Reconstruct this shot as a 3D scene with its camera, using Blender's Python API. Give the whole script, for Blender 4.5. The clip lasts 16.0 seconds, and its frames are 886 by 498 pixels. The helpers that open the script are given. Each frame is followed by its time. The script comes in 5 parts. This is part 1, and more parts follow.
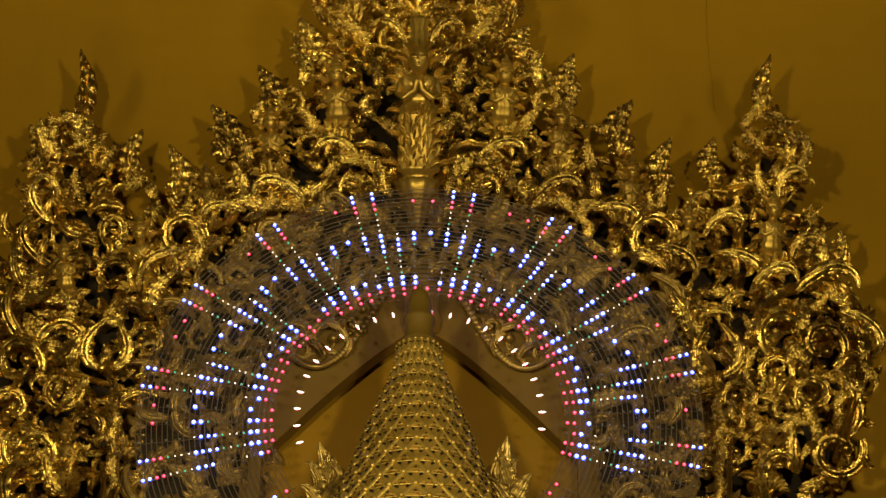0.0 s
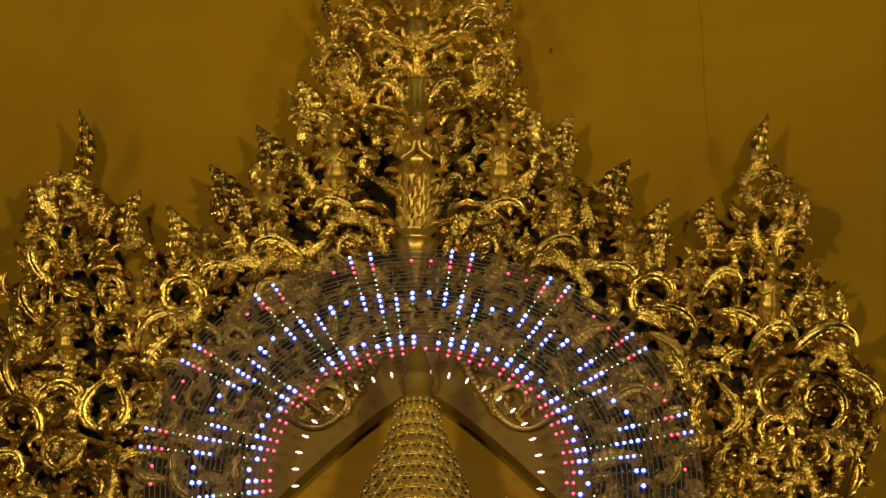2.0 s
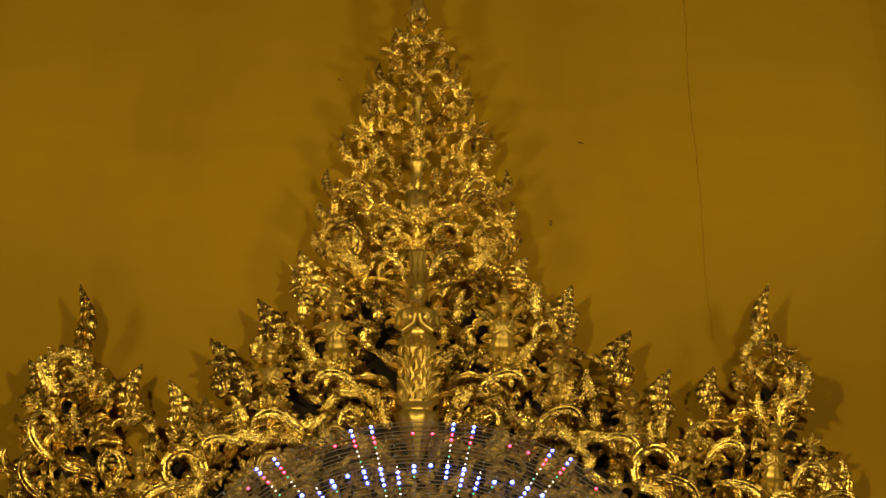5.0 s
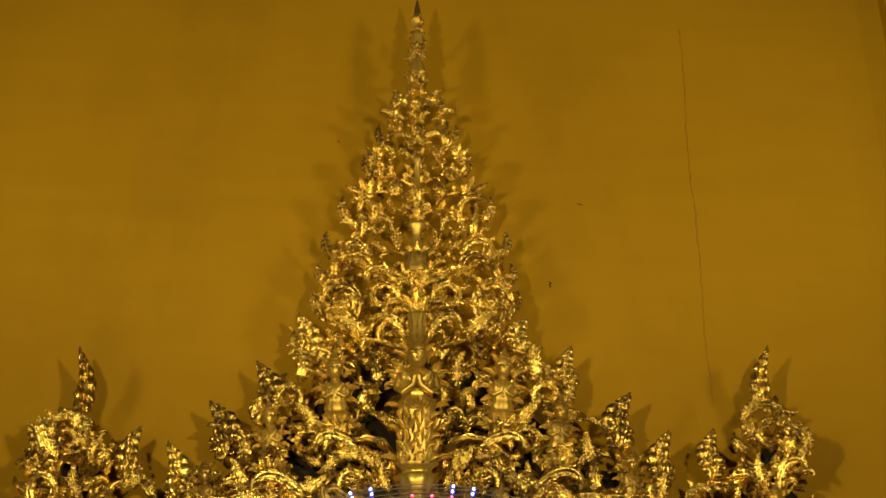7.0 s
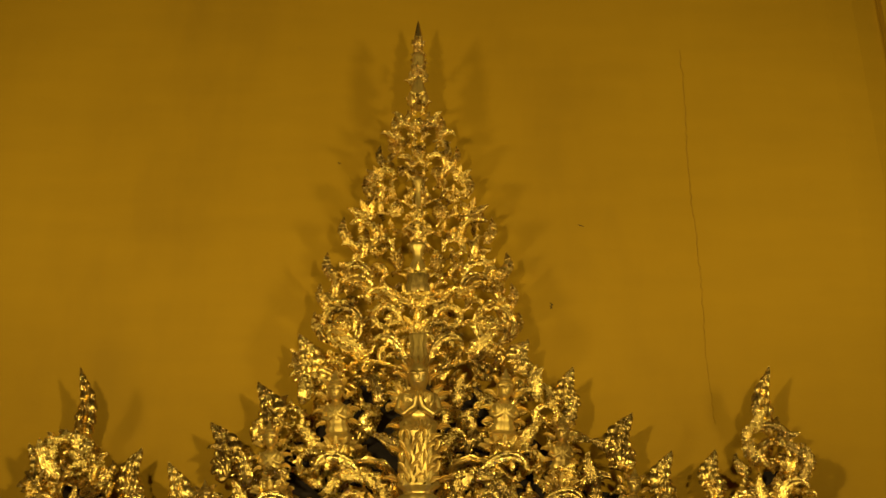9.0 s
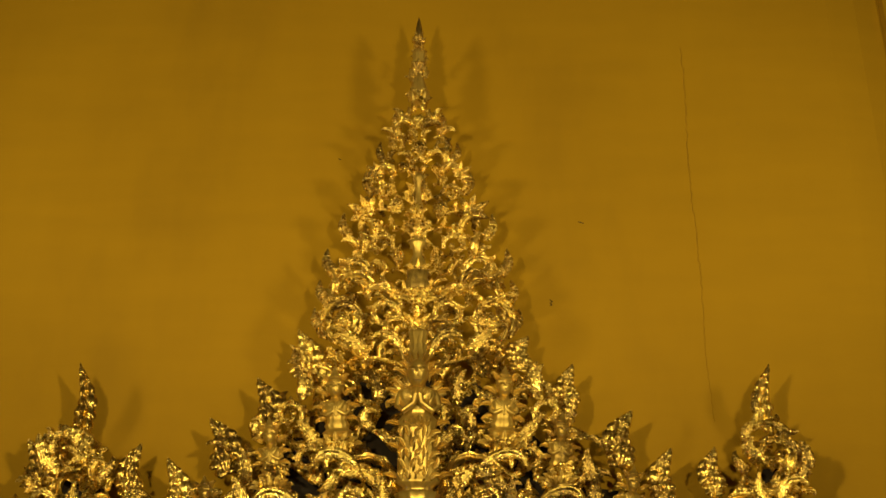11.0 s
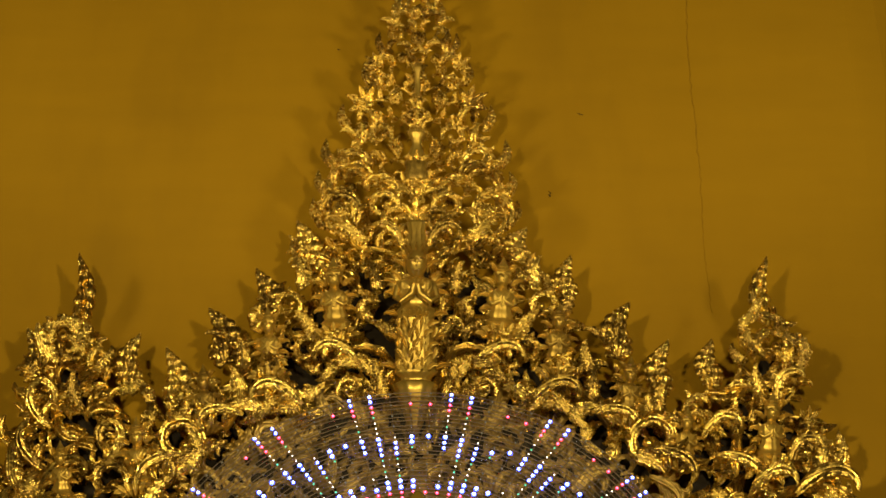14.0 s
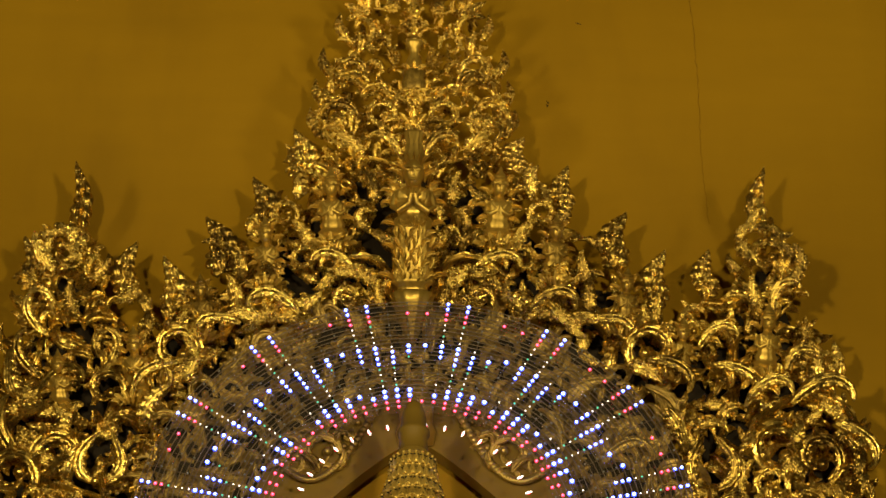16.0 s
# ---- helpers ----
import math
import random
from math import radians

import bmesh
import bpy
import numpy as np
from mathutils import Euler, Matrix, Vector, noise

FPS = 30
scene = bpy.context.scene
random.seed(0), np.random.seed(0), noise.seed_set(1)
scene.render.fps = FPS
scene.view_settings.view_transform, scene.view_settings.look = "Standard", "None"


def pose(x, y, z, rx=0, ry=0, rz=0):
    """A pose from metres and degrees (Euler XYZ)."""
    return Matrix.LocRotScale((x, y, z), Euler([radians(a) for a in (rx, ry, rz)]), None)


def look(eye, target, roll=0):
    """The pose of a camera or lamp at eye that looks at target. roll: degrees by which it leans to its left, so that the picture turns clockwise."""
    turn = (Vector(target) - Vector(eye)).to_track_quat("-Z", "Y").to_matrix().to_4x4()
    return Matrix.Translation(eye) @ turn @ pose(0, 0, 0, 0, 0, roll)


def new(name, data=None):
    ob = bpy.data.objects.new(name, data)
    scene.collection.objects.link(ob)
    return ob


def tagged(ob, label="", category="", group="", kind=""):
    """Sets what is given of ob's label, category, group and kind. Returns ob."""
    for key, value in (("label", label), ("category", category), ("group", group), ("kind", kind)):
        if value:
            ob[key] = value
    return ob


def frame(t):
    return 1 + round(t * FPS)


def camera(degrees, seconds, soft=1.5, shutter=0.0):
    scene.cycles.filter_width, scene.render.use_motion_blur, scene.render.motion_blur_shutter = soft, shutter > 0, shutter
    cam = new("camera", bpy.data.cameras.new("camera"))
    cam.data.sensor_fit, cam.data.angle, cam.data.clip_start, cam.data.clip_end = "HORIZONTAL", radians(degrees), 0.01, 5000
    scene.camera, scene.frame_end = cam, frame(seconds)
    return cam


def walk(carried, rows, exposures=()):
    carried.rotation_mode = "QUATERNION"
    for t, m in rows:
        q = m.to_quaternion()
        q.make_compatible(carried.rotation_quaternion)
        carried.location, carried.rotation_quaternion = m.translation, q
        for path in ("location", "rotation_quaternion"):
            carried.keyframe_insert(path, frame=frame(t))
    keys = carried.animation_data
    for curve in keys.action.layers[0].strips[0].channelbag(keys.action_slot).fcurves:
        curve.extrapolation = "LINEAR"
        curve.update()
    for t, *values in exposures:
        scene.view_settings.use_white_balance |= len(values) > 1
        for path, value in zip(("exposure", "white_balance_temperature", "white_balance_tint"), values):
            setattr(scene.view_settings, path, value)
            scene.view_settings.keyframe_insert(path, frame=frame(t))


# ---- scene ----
# the camera stands on the temple floor and only turns, through a long lens
cam = camera(21.15, 16.0, soft=1.5)
TURNS = [
    (0.0, 125.001, -0.382, -0.273),
    (0.5, 125.476, -0.355, -0.264),
    (1.0, 125.805, -0.320, -0.269),
    (1.5, 126.073, -0.299, -0.260),
    (2.0, 126.443, -0.261, -0.235),
    (2.5, 126.910, -0.206, -0.198),
    (3.0, 127.792, -0.155, -0.161),
    (3.5, 128.565, -0.118, -0.132),
    (4.0, 129.351, -0.062, -0.104),
    (4.5, 129.985, -0.032, -0.073),
    (5.0, 130.604, -0.000, 0.000),
    (5.2, 130.832, 0.002, 0.003),
    (7.5, 132.250, 0.073, 0.059),
    (8.0, 132.406, 0.091, 0.101),
    (8.5, 132.612, 0.113, 0.114),
    (11.0, 132.527, -0.047, -0.028),
    (11.5, 132.378, -0.052, -0.056),
    (12.0, 131.913, -0.079, -0.103),
    (12.5, 131.449, -0.118, -0.155),
    (13.0, 130.866, -0.154, -0.143),
    (13.5, 130.386, -0.160, -0.166),
    (14.0, 129.897, -0.205, -0.211),
    (14.5, 129.381, -0.240, -0.243),
    (15.0, 128.772, -0.277, -0.300),
    (15.5, 128.166, -0.277, -0.300),
    (16.0, 127.716, -0.304, -0.380),
]
walk(cam, [(t, pose(0.11, 0, 1.5, rx, ry, rz)) for t, rx, ry, rz in TURNS],
     [(0, -1.12), (1.5, -1.01), (3.5, -0.76), (5, -0.54), (7.5, -0.21), (8.5, -0.17), (11, -0.13), (13, -0.27), (14.5, -0.46), (16, -0.67)])

# ---- light: four warm spotlights hung in the hall ----
world = bpy.data.worlds.new("hall_air")
scene.world = world
world.use_nodes = True
world.node_tree.nodes["Background"].inputs[0].default_value = (1.0, 0.62, 0.2, 1)
world.node_tree.nodes["Background"].inputs[1].default_value = 0.035


def hall_lamp(x, y, z, target, watts, size, cone, edge=0.6):
    data = bpy.data.lights.new("spotlight", "SPOT")
    data.energy, data.color = watts, (1.0, 0.79, 0.34)
    data.shadow_soft_size, data.spot_size, data.spot_blend = size, radians(cone), edge
    ob = new("spotlight", data)
    ob.matrix_world = look((x, y, z), target)
    return ob


hall_lamp(-2.1, 1.6, 4.7, (-0.1, 9, 7.6), 1210, 0.20, 68)
hall_lamp(2.1, 1.6, 4.7, (0.1, 9, 7.6), 1210, 0.20, 68)
hall_lamp(-6.8, 1.8, 6.2, (0.0, 9.3, 11.8), 1280, 0.6, 34, 0.5)
hall_lamp(6.8, 1.8, 6.2, (0.0, 9.3, 11.8), 1280, 0.6, 34, 0.5)


# ---- materials ----
def mat(name):
    m = bpy.data.materials.new(name)
    m.use_nodes = True
    nt = m.node_tree
    return m, nt, nt.nodes["Principled BSDF"], nt.nodes.new, nt.links.new


def noise_of(nt, scale, detail=4.0, rough=0.55, coords="Object"):
    co = nt.nodes.new("ShaderNodeTexCoord")
    n = nt.nodes.new("ShaderNodeTexNoise")
    n.inputs["Scale"].default_value, n.inputs["Detail"].default_value, n.inputs["Roughness"].default_value = scale, detail, rough
    nt.links.new(co.outputs[coords], n.inputs["Vector"])
    return n


def ramp_of(nt, source, stops):
    r = nt.nodes.new("ShaderNodeValToRGB")
    while len(r.color_ramp.elements) < len(stops):
        r.color_ramp.elements.new(0.5)
    for e, (p, c) in zip(r.color_ramp.elements, stops):
        e.position, e.color = p, (*c, 1)
    nt.links.new(source, r.inputs["Fac"])
    return r


def bump_of(nt, bsdf, source, strength, distance):
    b = nt.nodes.new("ShaderNodeBump")
    b.inputs["Strength"].default_value, b.inputs["Distance"].default_value = strength, distance
    nt.links.new(source, b.inputs["Height"])
    nt.links.new(b.outputs["Normal"], bsdf.inputs["Normal"])


def gilding(name, bright, mid, worn, rough_low, rough_high, metal=1.0):
    """Old gold leaf over carved wood: patches of brighter leaf, worn brown where the leaf is thin."""
    m, nt, bsdf, node, link = mat(name)
    big = noise_of(nt, 3.0, 5.0, 0.6, "Generated")
    fine = noise_of(nt, 9.0, 4.0, 0.6)
    info = node("ShaderNodeObjectInfo")
    add = node("ShaderNodeMath")
    add.operation = "MULTIPLY_ADD"
    add.inputs[1].default_value, add.inputs[2].default_value = 0.24, -0.12
    link(info.outputs["Random"], add.inputs[0])
    total = node("ShaderNodeMath")
    total.operation = "ADD"
    link(add.outputs[0], total.inputs[0])
    mixed = node("ShaderNodeMix")
    mixed.inputs[0].default_value = 0.4
    link(big.outputs["Fac"], mixed.inputs[2])
    link(fine.outputs["Fac"], mixed.inputs[3])
    link(mixed.outputs[0], total.inputs[1])
    colour = ramp_of(nt, total.outputs[0], [(0.30, worn), (0.44, mid), (0.62, bright)])
    link(colour.outputs["Color"], bsdf.inputs["Base Color"])
    rough = node("ShaderNodeMapRange")
    rough.inputs[1].default_value, rough.inputs[2].default_value = 0.35, 0.65
    rough.inputs[3].default_value, rough.inputs[4].default_value = rough_high, rough_low
    link(fine.outputs["Fac"], rough.inputs[0])
    link(rough.outputs[0], bsdf.inputs["Roughness"])
    bsdf.inputs["Metallic"].default_value = metal
    # carved veins that run from the rib of each leaf to its edge
    vein = node("ShaderNodeAttribute")
    vein.attribute_name = "vein"
    parts = node("ShaderNodeSeparateXYZ")
    link(vein.outputs["Vector"], parts.inputs[0])
    wave = node("ShaderNodeMath")
    wave.operation = "SINE"
    drift = node("ShaderNodeMath")
    drift.operation = "MULTIPLY_ADD"
    drift.inputs[1].default_value = 6.0
    link(big.outputs["Fac"], drift.inputs[0])
    link(parts.outputs[0], drift.inputs[2])
    link(drift.outputs[0], wave.inputs[0])
    height = node("ShaderNodeMath")
    height.operation = "MULTIPLY_ADD"
    height.inputs[1].default_value = 0.26
    link(wave.outputs[0], height.inputs[0])
    soft = node("ShaderNodeMath")
    soft.operation = "MULTIPLY"
    soft.inputs[1].default_value = 0.55
    link(fine.outputs["Fac"], soft.inputs[0])
    link(soft.outputs[0], height.inputs[2])
    bump_of(nt, bsdf, height.outputs[0], 0.85, 0.0036)
    return m


GOLD = gilding("gold_leaf", (0.96, 0.70, 0.18), (0.66, 0.45, 0.10), (0.21, 0.13, 0.033), 0.18, 0.38, 0.96)
GOLD_FIGURE = gilding("gold_leaf_smooth", (0.74, 0.52, 0.12), (0.58, 0.39, 0.085), (0.28, 0.18, 0.04), 0.28, 0.46, 0.72)
GOLD_DULL = gilding("aged_gilding", (0.68, 0.49, 0.15), (0.48, 0.33, 0.09), (0.18, 0.12, 0.04), 0.30, 0.52, 0.75)
GOLD_CROWN = gilding("crown_gold", (0.90, 0.66, 0.18), (0.76, 0.54, 0.13), (0.55, 0.37, 0.08), 0.34, 0.5, 0.6)


def plaster(name, base, other, stain):
    m, nt, bsdf, node, link = mat(name)
    co = node("ShaderNodeTexCoord")
    mp = node("ShaderNodeMapping")
    mp.inputs["Scale"].default_value = (0.8, 1.0, 0.25)
    link(co.outputs["Object"], mp.inputs["Vector"])
    big = noise_of(nt, 1.1, 5.0, 0.6)
    link(mp.outputs[0], big.inputs["Vector"])
    streak = noise_of(nt, 3.0, 3.0, 0.5)
    mp2 = node("ShaderNodeMapping")
    mp2.inputs["Scale"].default_value = (0.5, 1.0, 2.2)
    link(co.outputs["Object"], mp2.inputs["Vector"])
    link(mp2.outputs[0], streak.inputs["Vector"])
    fine = noise_of(nt, 60.0, 3.0, 0.6)
    a = ramp_of(nt, big.outputs["Fac"], [(0.30, stain), (0.46, base), (0.70, other)])
    b = ramp_of(nt, streak.outputs["Fac"], [(0.3, (0.94, 0.94, 0.93)), (0.7, (1, 1, 1))])
    mul = node("ShaderNodeMix")
    mul.data_type, mul.blend_type = "RGBA", "MULTIPLY"
    mul.inputs[0].default_value = 1.0
    link(a.outputs["Color"], mul.inputs[6])
    link(b.outputs["Color"], mul.inputs[7])
    link(mul.outputs[2], bsdf.inputs["Base Color"])
    bsdf.inputs["Roughness"].default_value = 0.62
    bump_of(nt, bsdf, fine.outputs["Fac"], 0.15, 0.004)
    return m


WALL = plaster("ochre_wall_paint", (0.405, 0.228, 0.004), (0.44, 0.251, 0.005), (0.345, 0.193, 0.004))
BROWN_PAINT = plaster("brown_panel_paint", (0.25, 0.158, 0.022), (0.28, 0.175, 0.026), (0.20, 0.125, 0.017))
HALL = plaster("dark_hall_plaster", (0.37, 0.26, 0.11), (0.41, 0.29, 0.13), (0.33, 0.23, 0.09))


def simple(name, colour, rough=0.5, metal=0.0, spread=0.15):
    m, nt, bsdf, node, link = mat(name)
    n = noise_of(nt, 14.0)
    lo = tuple(c * (1 - spread) for c in colour)
    hi = tuple(min(1, c * (1 + spread)) for c in colour)
    link(ramp_of(nt, n.outputs["Fac"], [(0.35, lo), (0.65, hi)]).outputs["Color"], bsdf.inputs["Base Color"])
    bsdf.inputs["Roughness"].default_value, bsdf.inputs["Metallic"].default_value = rough, metal
    bump_of(nt, bsdf, n.outputs["Fac"], 0.2, 0.004)
    return m


# near-black: the shade in gaps and holes is put into this colour
GAP_SHADE = simple("gap_shade_black", (0.020, 0.012, 0.005), 0.8)
WIRE = simple("tinned_wire", (0.27, 0.20, 0.15), 0.5, 0.2)
CRACK = simple("crack_filler", (0.34, 0.19, 0.005), 0.9)
SPECK = simple("dark_fleck", (0.08, 0.05, 0.012), 0.9)
FLOOR = simple("stone_floor", (0.22, 0.18, 0.13), 0.4)
LED_BODY = simple("led_body", (0.30, 0.30, 0.32), 0.3)


def glow(name, colour, strength):
    m, nt, bsdf, node, link = mat(name)
    bsdf.inputs["Base Color"].default_value = (*colour, 1)
    bsdf.inputs["Emission Color"].default_value = (*colour, 1)
    bsdf.inputs["Emission Strength"].default_value = strength
    m.cycles.emission_sampling = "NONE"
    return m


LED_WHITE = glow("led_white", (0.44, 0.57, 1.0), 11.0)
# blue and red below are for collars that glow as the lamps' bloom
GLOW_BLUE = glow("led_glow_blue", (0.05, 0.09, 1.0), 7.0)
GLOW_RED = glow("led_glow_red", (1.0, 0.04, 0.10), 3.2)
LED_ROSE = glow("led_rose", (1.0, 0.13, 0.25), 6.0)
LED_GREEN = glow("led_green", (0.10, 0.75, 0.40), 1.6)
LED_WARM = glow("led_warm_white", (1.0, 0.92, 0.80), 5.0)


def film():
    """Dusty clear plastic sheet."""
    m, nt, bsdf, node, link = mat("dusty_clear_plastic")
    clear = node("ShaderNodeBsdfTransparent")
    clear.inputs[0].default_value = (0.93, 0.92, 0.92, 1)
    mix = node("ShaderNodeMixShader")
    n = noise_of(nt, 6.0)
    r = node("ShaderNodeMapRange")
    r.inputs[1].default_value, r.inputs[2].default_value, r.inputs[3].default_value, r.inputs[4].default_value = 0.3, 0.7, 0.05, 0.12
    link(n.outputs["Fac"], r.inputs[0])
    bsdf.inputs["Base Color"].default_value = (0.42, 0.36, 0.33, 1)
    bsdf.inputs["Roughness"].default_value = 0.45
    link(r.outputs[0], mix.inputs[0])
    link(clear.outputs[0], mix.inputs[1])
    link(bsdf.outputs[0], mix.inputs[2])
    link(mix.outputs[0], nt.nodes["Material Output"].inputs["Surface"])
    return m


FILM = film()


# ---- mesh helpers ----
def mesh_of(name, verts, faces, *materials, smooth=True, slots=None):
    me = bpy.data.meshes.new(name)
    me.from_pydata([tuple(v) for v in verts], [], faces)
    for m in materials:
        me.materials.append(m)
    if slots:
        me.polygons.foreach_set("material_index", slots)
    if smooth:
        me.shade_smooth()
    me.update()
    return me


def thing(name, x, y, z, label, category, group="", kind=""):
    ob = new(name)
    ob.location = (x, y, z)
    return tagged(ob, label, category, group, kind)


def part(name, me, parent, m=None, label=""):
    ob = new(name, me)
    ob.parent = parent
    if m is not None:
        ob.matrix_basis = m
    return tagged(ob, label)


class Soup:
    """Verts and faces gathered into one mesh, with the phase of the carved veins at each vert."""

    def __init__(self):
        self.v, self.f, self.a = [], [], []

    def add(self, verts, faces, m=None, veins=None):
        k = len(self.v)
        self.v += [m @ Vector(v) for v in verts] if m is not None else [Vector(v) for v in verts]
        self.f += [tuple(i + k for i in f) for f in faces]
        if k:
            # a sliver of wood that joins the new shape to the rest
            near = min(range(k), key=lambda i: (self.v[i] - self.v[k]).length_squared)
            self.f.append((k, k + 1, near))
        self.a += veins or [0.0] * len(verts)
        return self

    def mesh(self, name, *materials, smooth=True):
        me = mesh_of(name, self.v, self.f, *materials, smooth=smooth)
        me.set_sharp_from_angle(angle=radians(48))
        layer = me.attributes.new("vein", "FLOAT_VECTOR", "POINT")
        layer.data.foreach_set("vector", [x for a in self.a for x in (a, 0.0, 0.0)])
        return me


def box(x0, x1, y0, y1, z0, z1):
    v = [(x, y, z) for x in (x0, x1) for y in (y0, y1) for z in (z0, z1)]
    return v, [(0, 1, 3, 2), (4, 6, 7, 5), (0, 4, 5, 1), (2, 3, 7, 6), (0, 2, 6, 4), (1, 5, 7, 3)]


def ball(r, c=(0, 0, 0), n=8, k=6, sx=1.0, sy=1.0, sz=1.0):
    v = [(c[0], c[1], c[2] + r * sz)]
    for j in range(1, k):
        a = math.pi * j / k
        for i in range(n):
            b = 2 * math.pi * i / n
            v.append((c[0] + r * sx * math.sin(a) * math.cos(b), c[1] + r * sy * math.sin(a) * math.sin(b), c[2] + r * sz * math.cos(a)))
    v.append((c[0], c[1], c[2] - r * sz))
    f = [(0, 1 + i, 1 + (i + 1) % n) for i in range(n)]
    for j in range(k - 2):
        for i in range(n):
            a, b = 1 + j * n + i, 1 + j * n + (i + 1) % n
            f.append((a, a + n, b + n, b))
    e = len(v) - 1
    f += [(e, e - n + (i + 1) % n, e - n + i) for i in range(n)]
    return v, f


def lathe(profile, n=20, sy=1.0, flute=0, deep=0.0):
    """A turned form from rows of (radius, height); flute: grooves round it."""
    v, f = [], []
    for r, z in profile:
        for i in range(n):
            a = 2 * math.pi * i / n
            q = r * (1 + deep * math.cos(flute * a)) if flute else r
            v.append((q * math.cos(a), sy * q * math.sin(a), z))
    for j in range(len(profile) - 1):
        for i in range(n):
            a, b = j * n + i, j * n + (i + 1) % n
            f.append((a, b, b + n, a + n))
    f.append(tuple(range(n))[::-1])
    f.append(tuple(len(v) - n + i for i in range(n)))
    return v, f


def tube(points, radius, n=6, taper=None):
    pts = [Vector(p) for p in points]
    v, f = [], []
    for i, p in enumerate(pts):
        t = (pts[min(i + 1, len(pts) - 1)] - pts[max(i - 1, 0)]).normalized()
        side = t.cross(Vector((0, 1, 0.01))).normalized()
        up = side.cross(t)
        r = radius * (taper(i / (len(pts) - 1)) if taper else 1)
        for k in range(n):
            a = 2 * math.pi * k / n
            v.append(p + side * r * math.cos(a) + up * r * math.sin(a))
    for i in range(len(pts) - 1):
        for k in range(n):
            a, b = i * n + k, i * n + (k + 1) % n
            f.append((a, b, b + n, a + n))
    f.append(tuple(range(n))[::-1])
    f.append(tuple(len(v) - n + i for i in range(n)))
    return v, f


def blade(soup, spine, width, depth, lobes=0, veins=3, lobe_deep=0.45, across=9, lift=0.0, one_sided=0, lines=1.0):
    """A carved leaf along a spine in the XZ plane: lobed edges, ridged face towards -Y, a flat back.
    width, depth: functions of 0..1 along it; lift: how far the tip rolls forward; lines: how closely the veins lie."""
    n = len(spine)
    v, f, phase = [], [], []
    run = 0.0
    for i, p in enumerate(spine):
        s = i / (n - 1)
        wob = 0.07 * width(s) * math.sin(9.3 * s + 40 * spine[0][0])
        q0, q1 = spine[max(i - 1, 0)], spine[min(i + 1, n - 1)]
        tx, tz = q1[0] - q0[0], q1[1] - q0[1]
        d = math.hypot(tx, tz) or 1
        run += math.hypot(p[0] - q0[0], p[1] - q0[1])
        tx, tz = tx / d, tz / d
        w, h = width(s), depth(s)
        for k in range(across):
            c = -1 + 2 * k / (across - 1)
            e, saw = 1.0, 0.5
            if lobes:
                saw = (s * lobes) % 1.0
                cut = 1 - lobe_deep * (1 - math.sin(math.pi * min(1, 0.08 + saw * 0.92)) ** 0.7)
                if not one_sided or c * one_sided > 0:
                    e = 1 + (cut - 1) * abs(c) ** 1.2
            out = w * c * e + wob
            back = (0.30 * (saw - 0.5) - 0.25) * w * abs(c) ** 2 if lobes else 0
            y = -h * (0.62 * math.sqrt(max(0, 1 - 0.9 * c * c)) + 0.26 * abs(math.cos(1.5 * math.pi * c)))
            if lobes:
                y -= (0.34 if not one_sided or c * one_sided > 0 else 0.06) * h * math.sin(2 * math.pi * saw) * c * c
            y -= lift * s * s
            v.append((p[0] - tz * out + tx * back, y, p[1] + tx * out + tz * back))
            phase.append(lines * (c * (6 + 70 * w) + 5 * run))
        v.append((p[0] + tz * w * 0.4, 0.3 * h - lift * s * s, p[1] - tx * w * 0.4))
        v.append((p[0] - tz * w * 0.4, 0.3 * h - lift * s * s, p[1] + tx * w * 0.4))
        phase += [0.0, 0.0]
    m = across + 2
    order = list(range(across)) + [across + 1, across]
    for i in range(n - 1):
        for k in range(m):
            a, b = i * m + order[k], i * m + order[(k + 1) % m]
            f.append((a, a + m, b + m, b))
    f.append(tuple(order))
    f.append(tuple((n - 1) * m + k for k in order[::-1]))
    soup.add(v, f, None, phase)


def bend(start, heading, length, curls, n=14):
    """A spine that starts at a point with a heading (degrees, 0 up, positive to the right) and turns by the rates in curls along its length."""
    x, z = start
    a = radians(heading)
    pts = [(x, z)]
    for i in range(n):
        s = (i + 0.5) / n
        k = s * (len(curls) - 1)
        j = min(int(k), len(curls) - 2)
        rate = curls[j] + (curls[j + 1] - curls[j]) * (k - j)
        a += radians(rate) / n
        x, z = x + math.sin(a) * length / n, z + math.cos(a) * length / n
        pts.append((x, z))
    return pts


def swell(w, tip=0.06, peak=0.35):
    """Width that grows to a belly and runs out to a point."""
    return lambda s: w * (tip + (1 - tip) * (math.sin(math.pi * (s / peak) / 2) ** 0.8 if s < peak else math.cos(math.pi * ((s - peak) / (1 - peak)) / 2) ** 0.8)) if 0 < s < 1 else w * (tip if s >= 1 else 0.35)


# ---- the carver's stock: each form about 1 high, cut in a few versions ----
def form_leaf(rng):
    """One broad bent leaf with a rolled tip."""
    s = Soup()
    c = rng.uniform(60, 150)
    sp = bend((-0.05, -0.45), -c * 0.45, 1.1, (c, c * 0.3, c * 2.0), 40)
    blade(s, sp, swell(0.24, 0.05, 0.35), swell(0.15, 0.25), lobes=rng.choice((6, 7)), lobe_deep=0.55, lift=rng.uniform(0.0, 0.35), one_sided=rng.choice((0, 1, -1)))
    return s


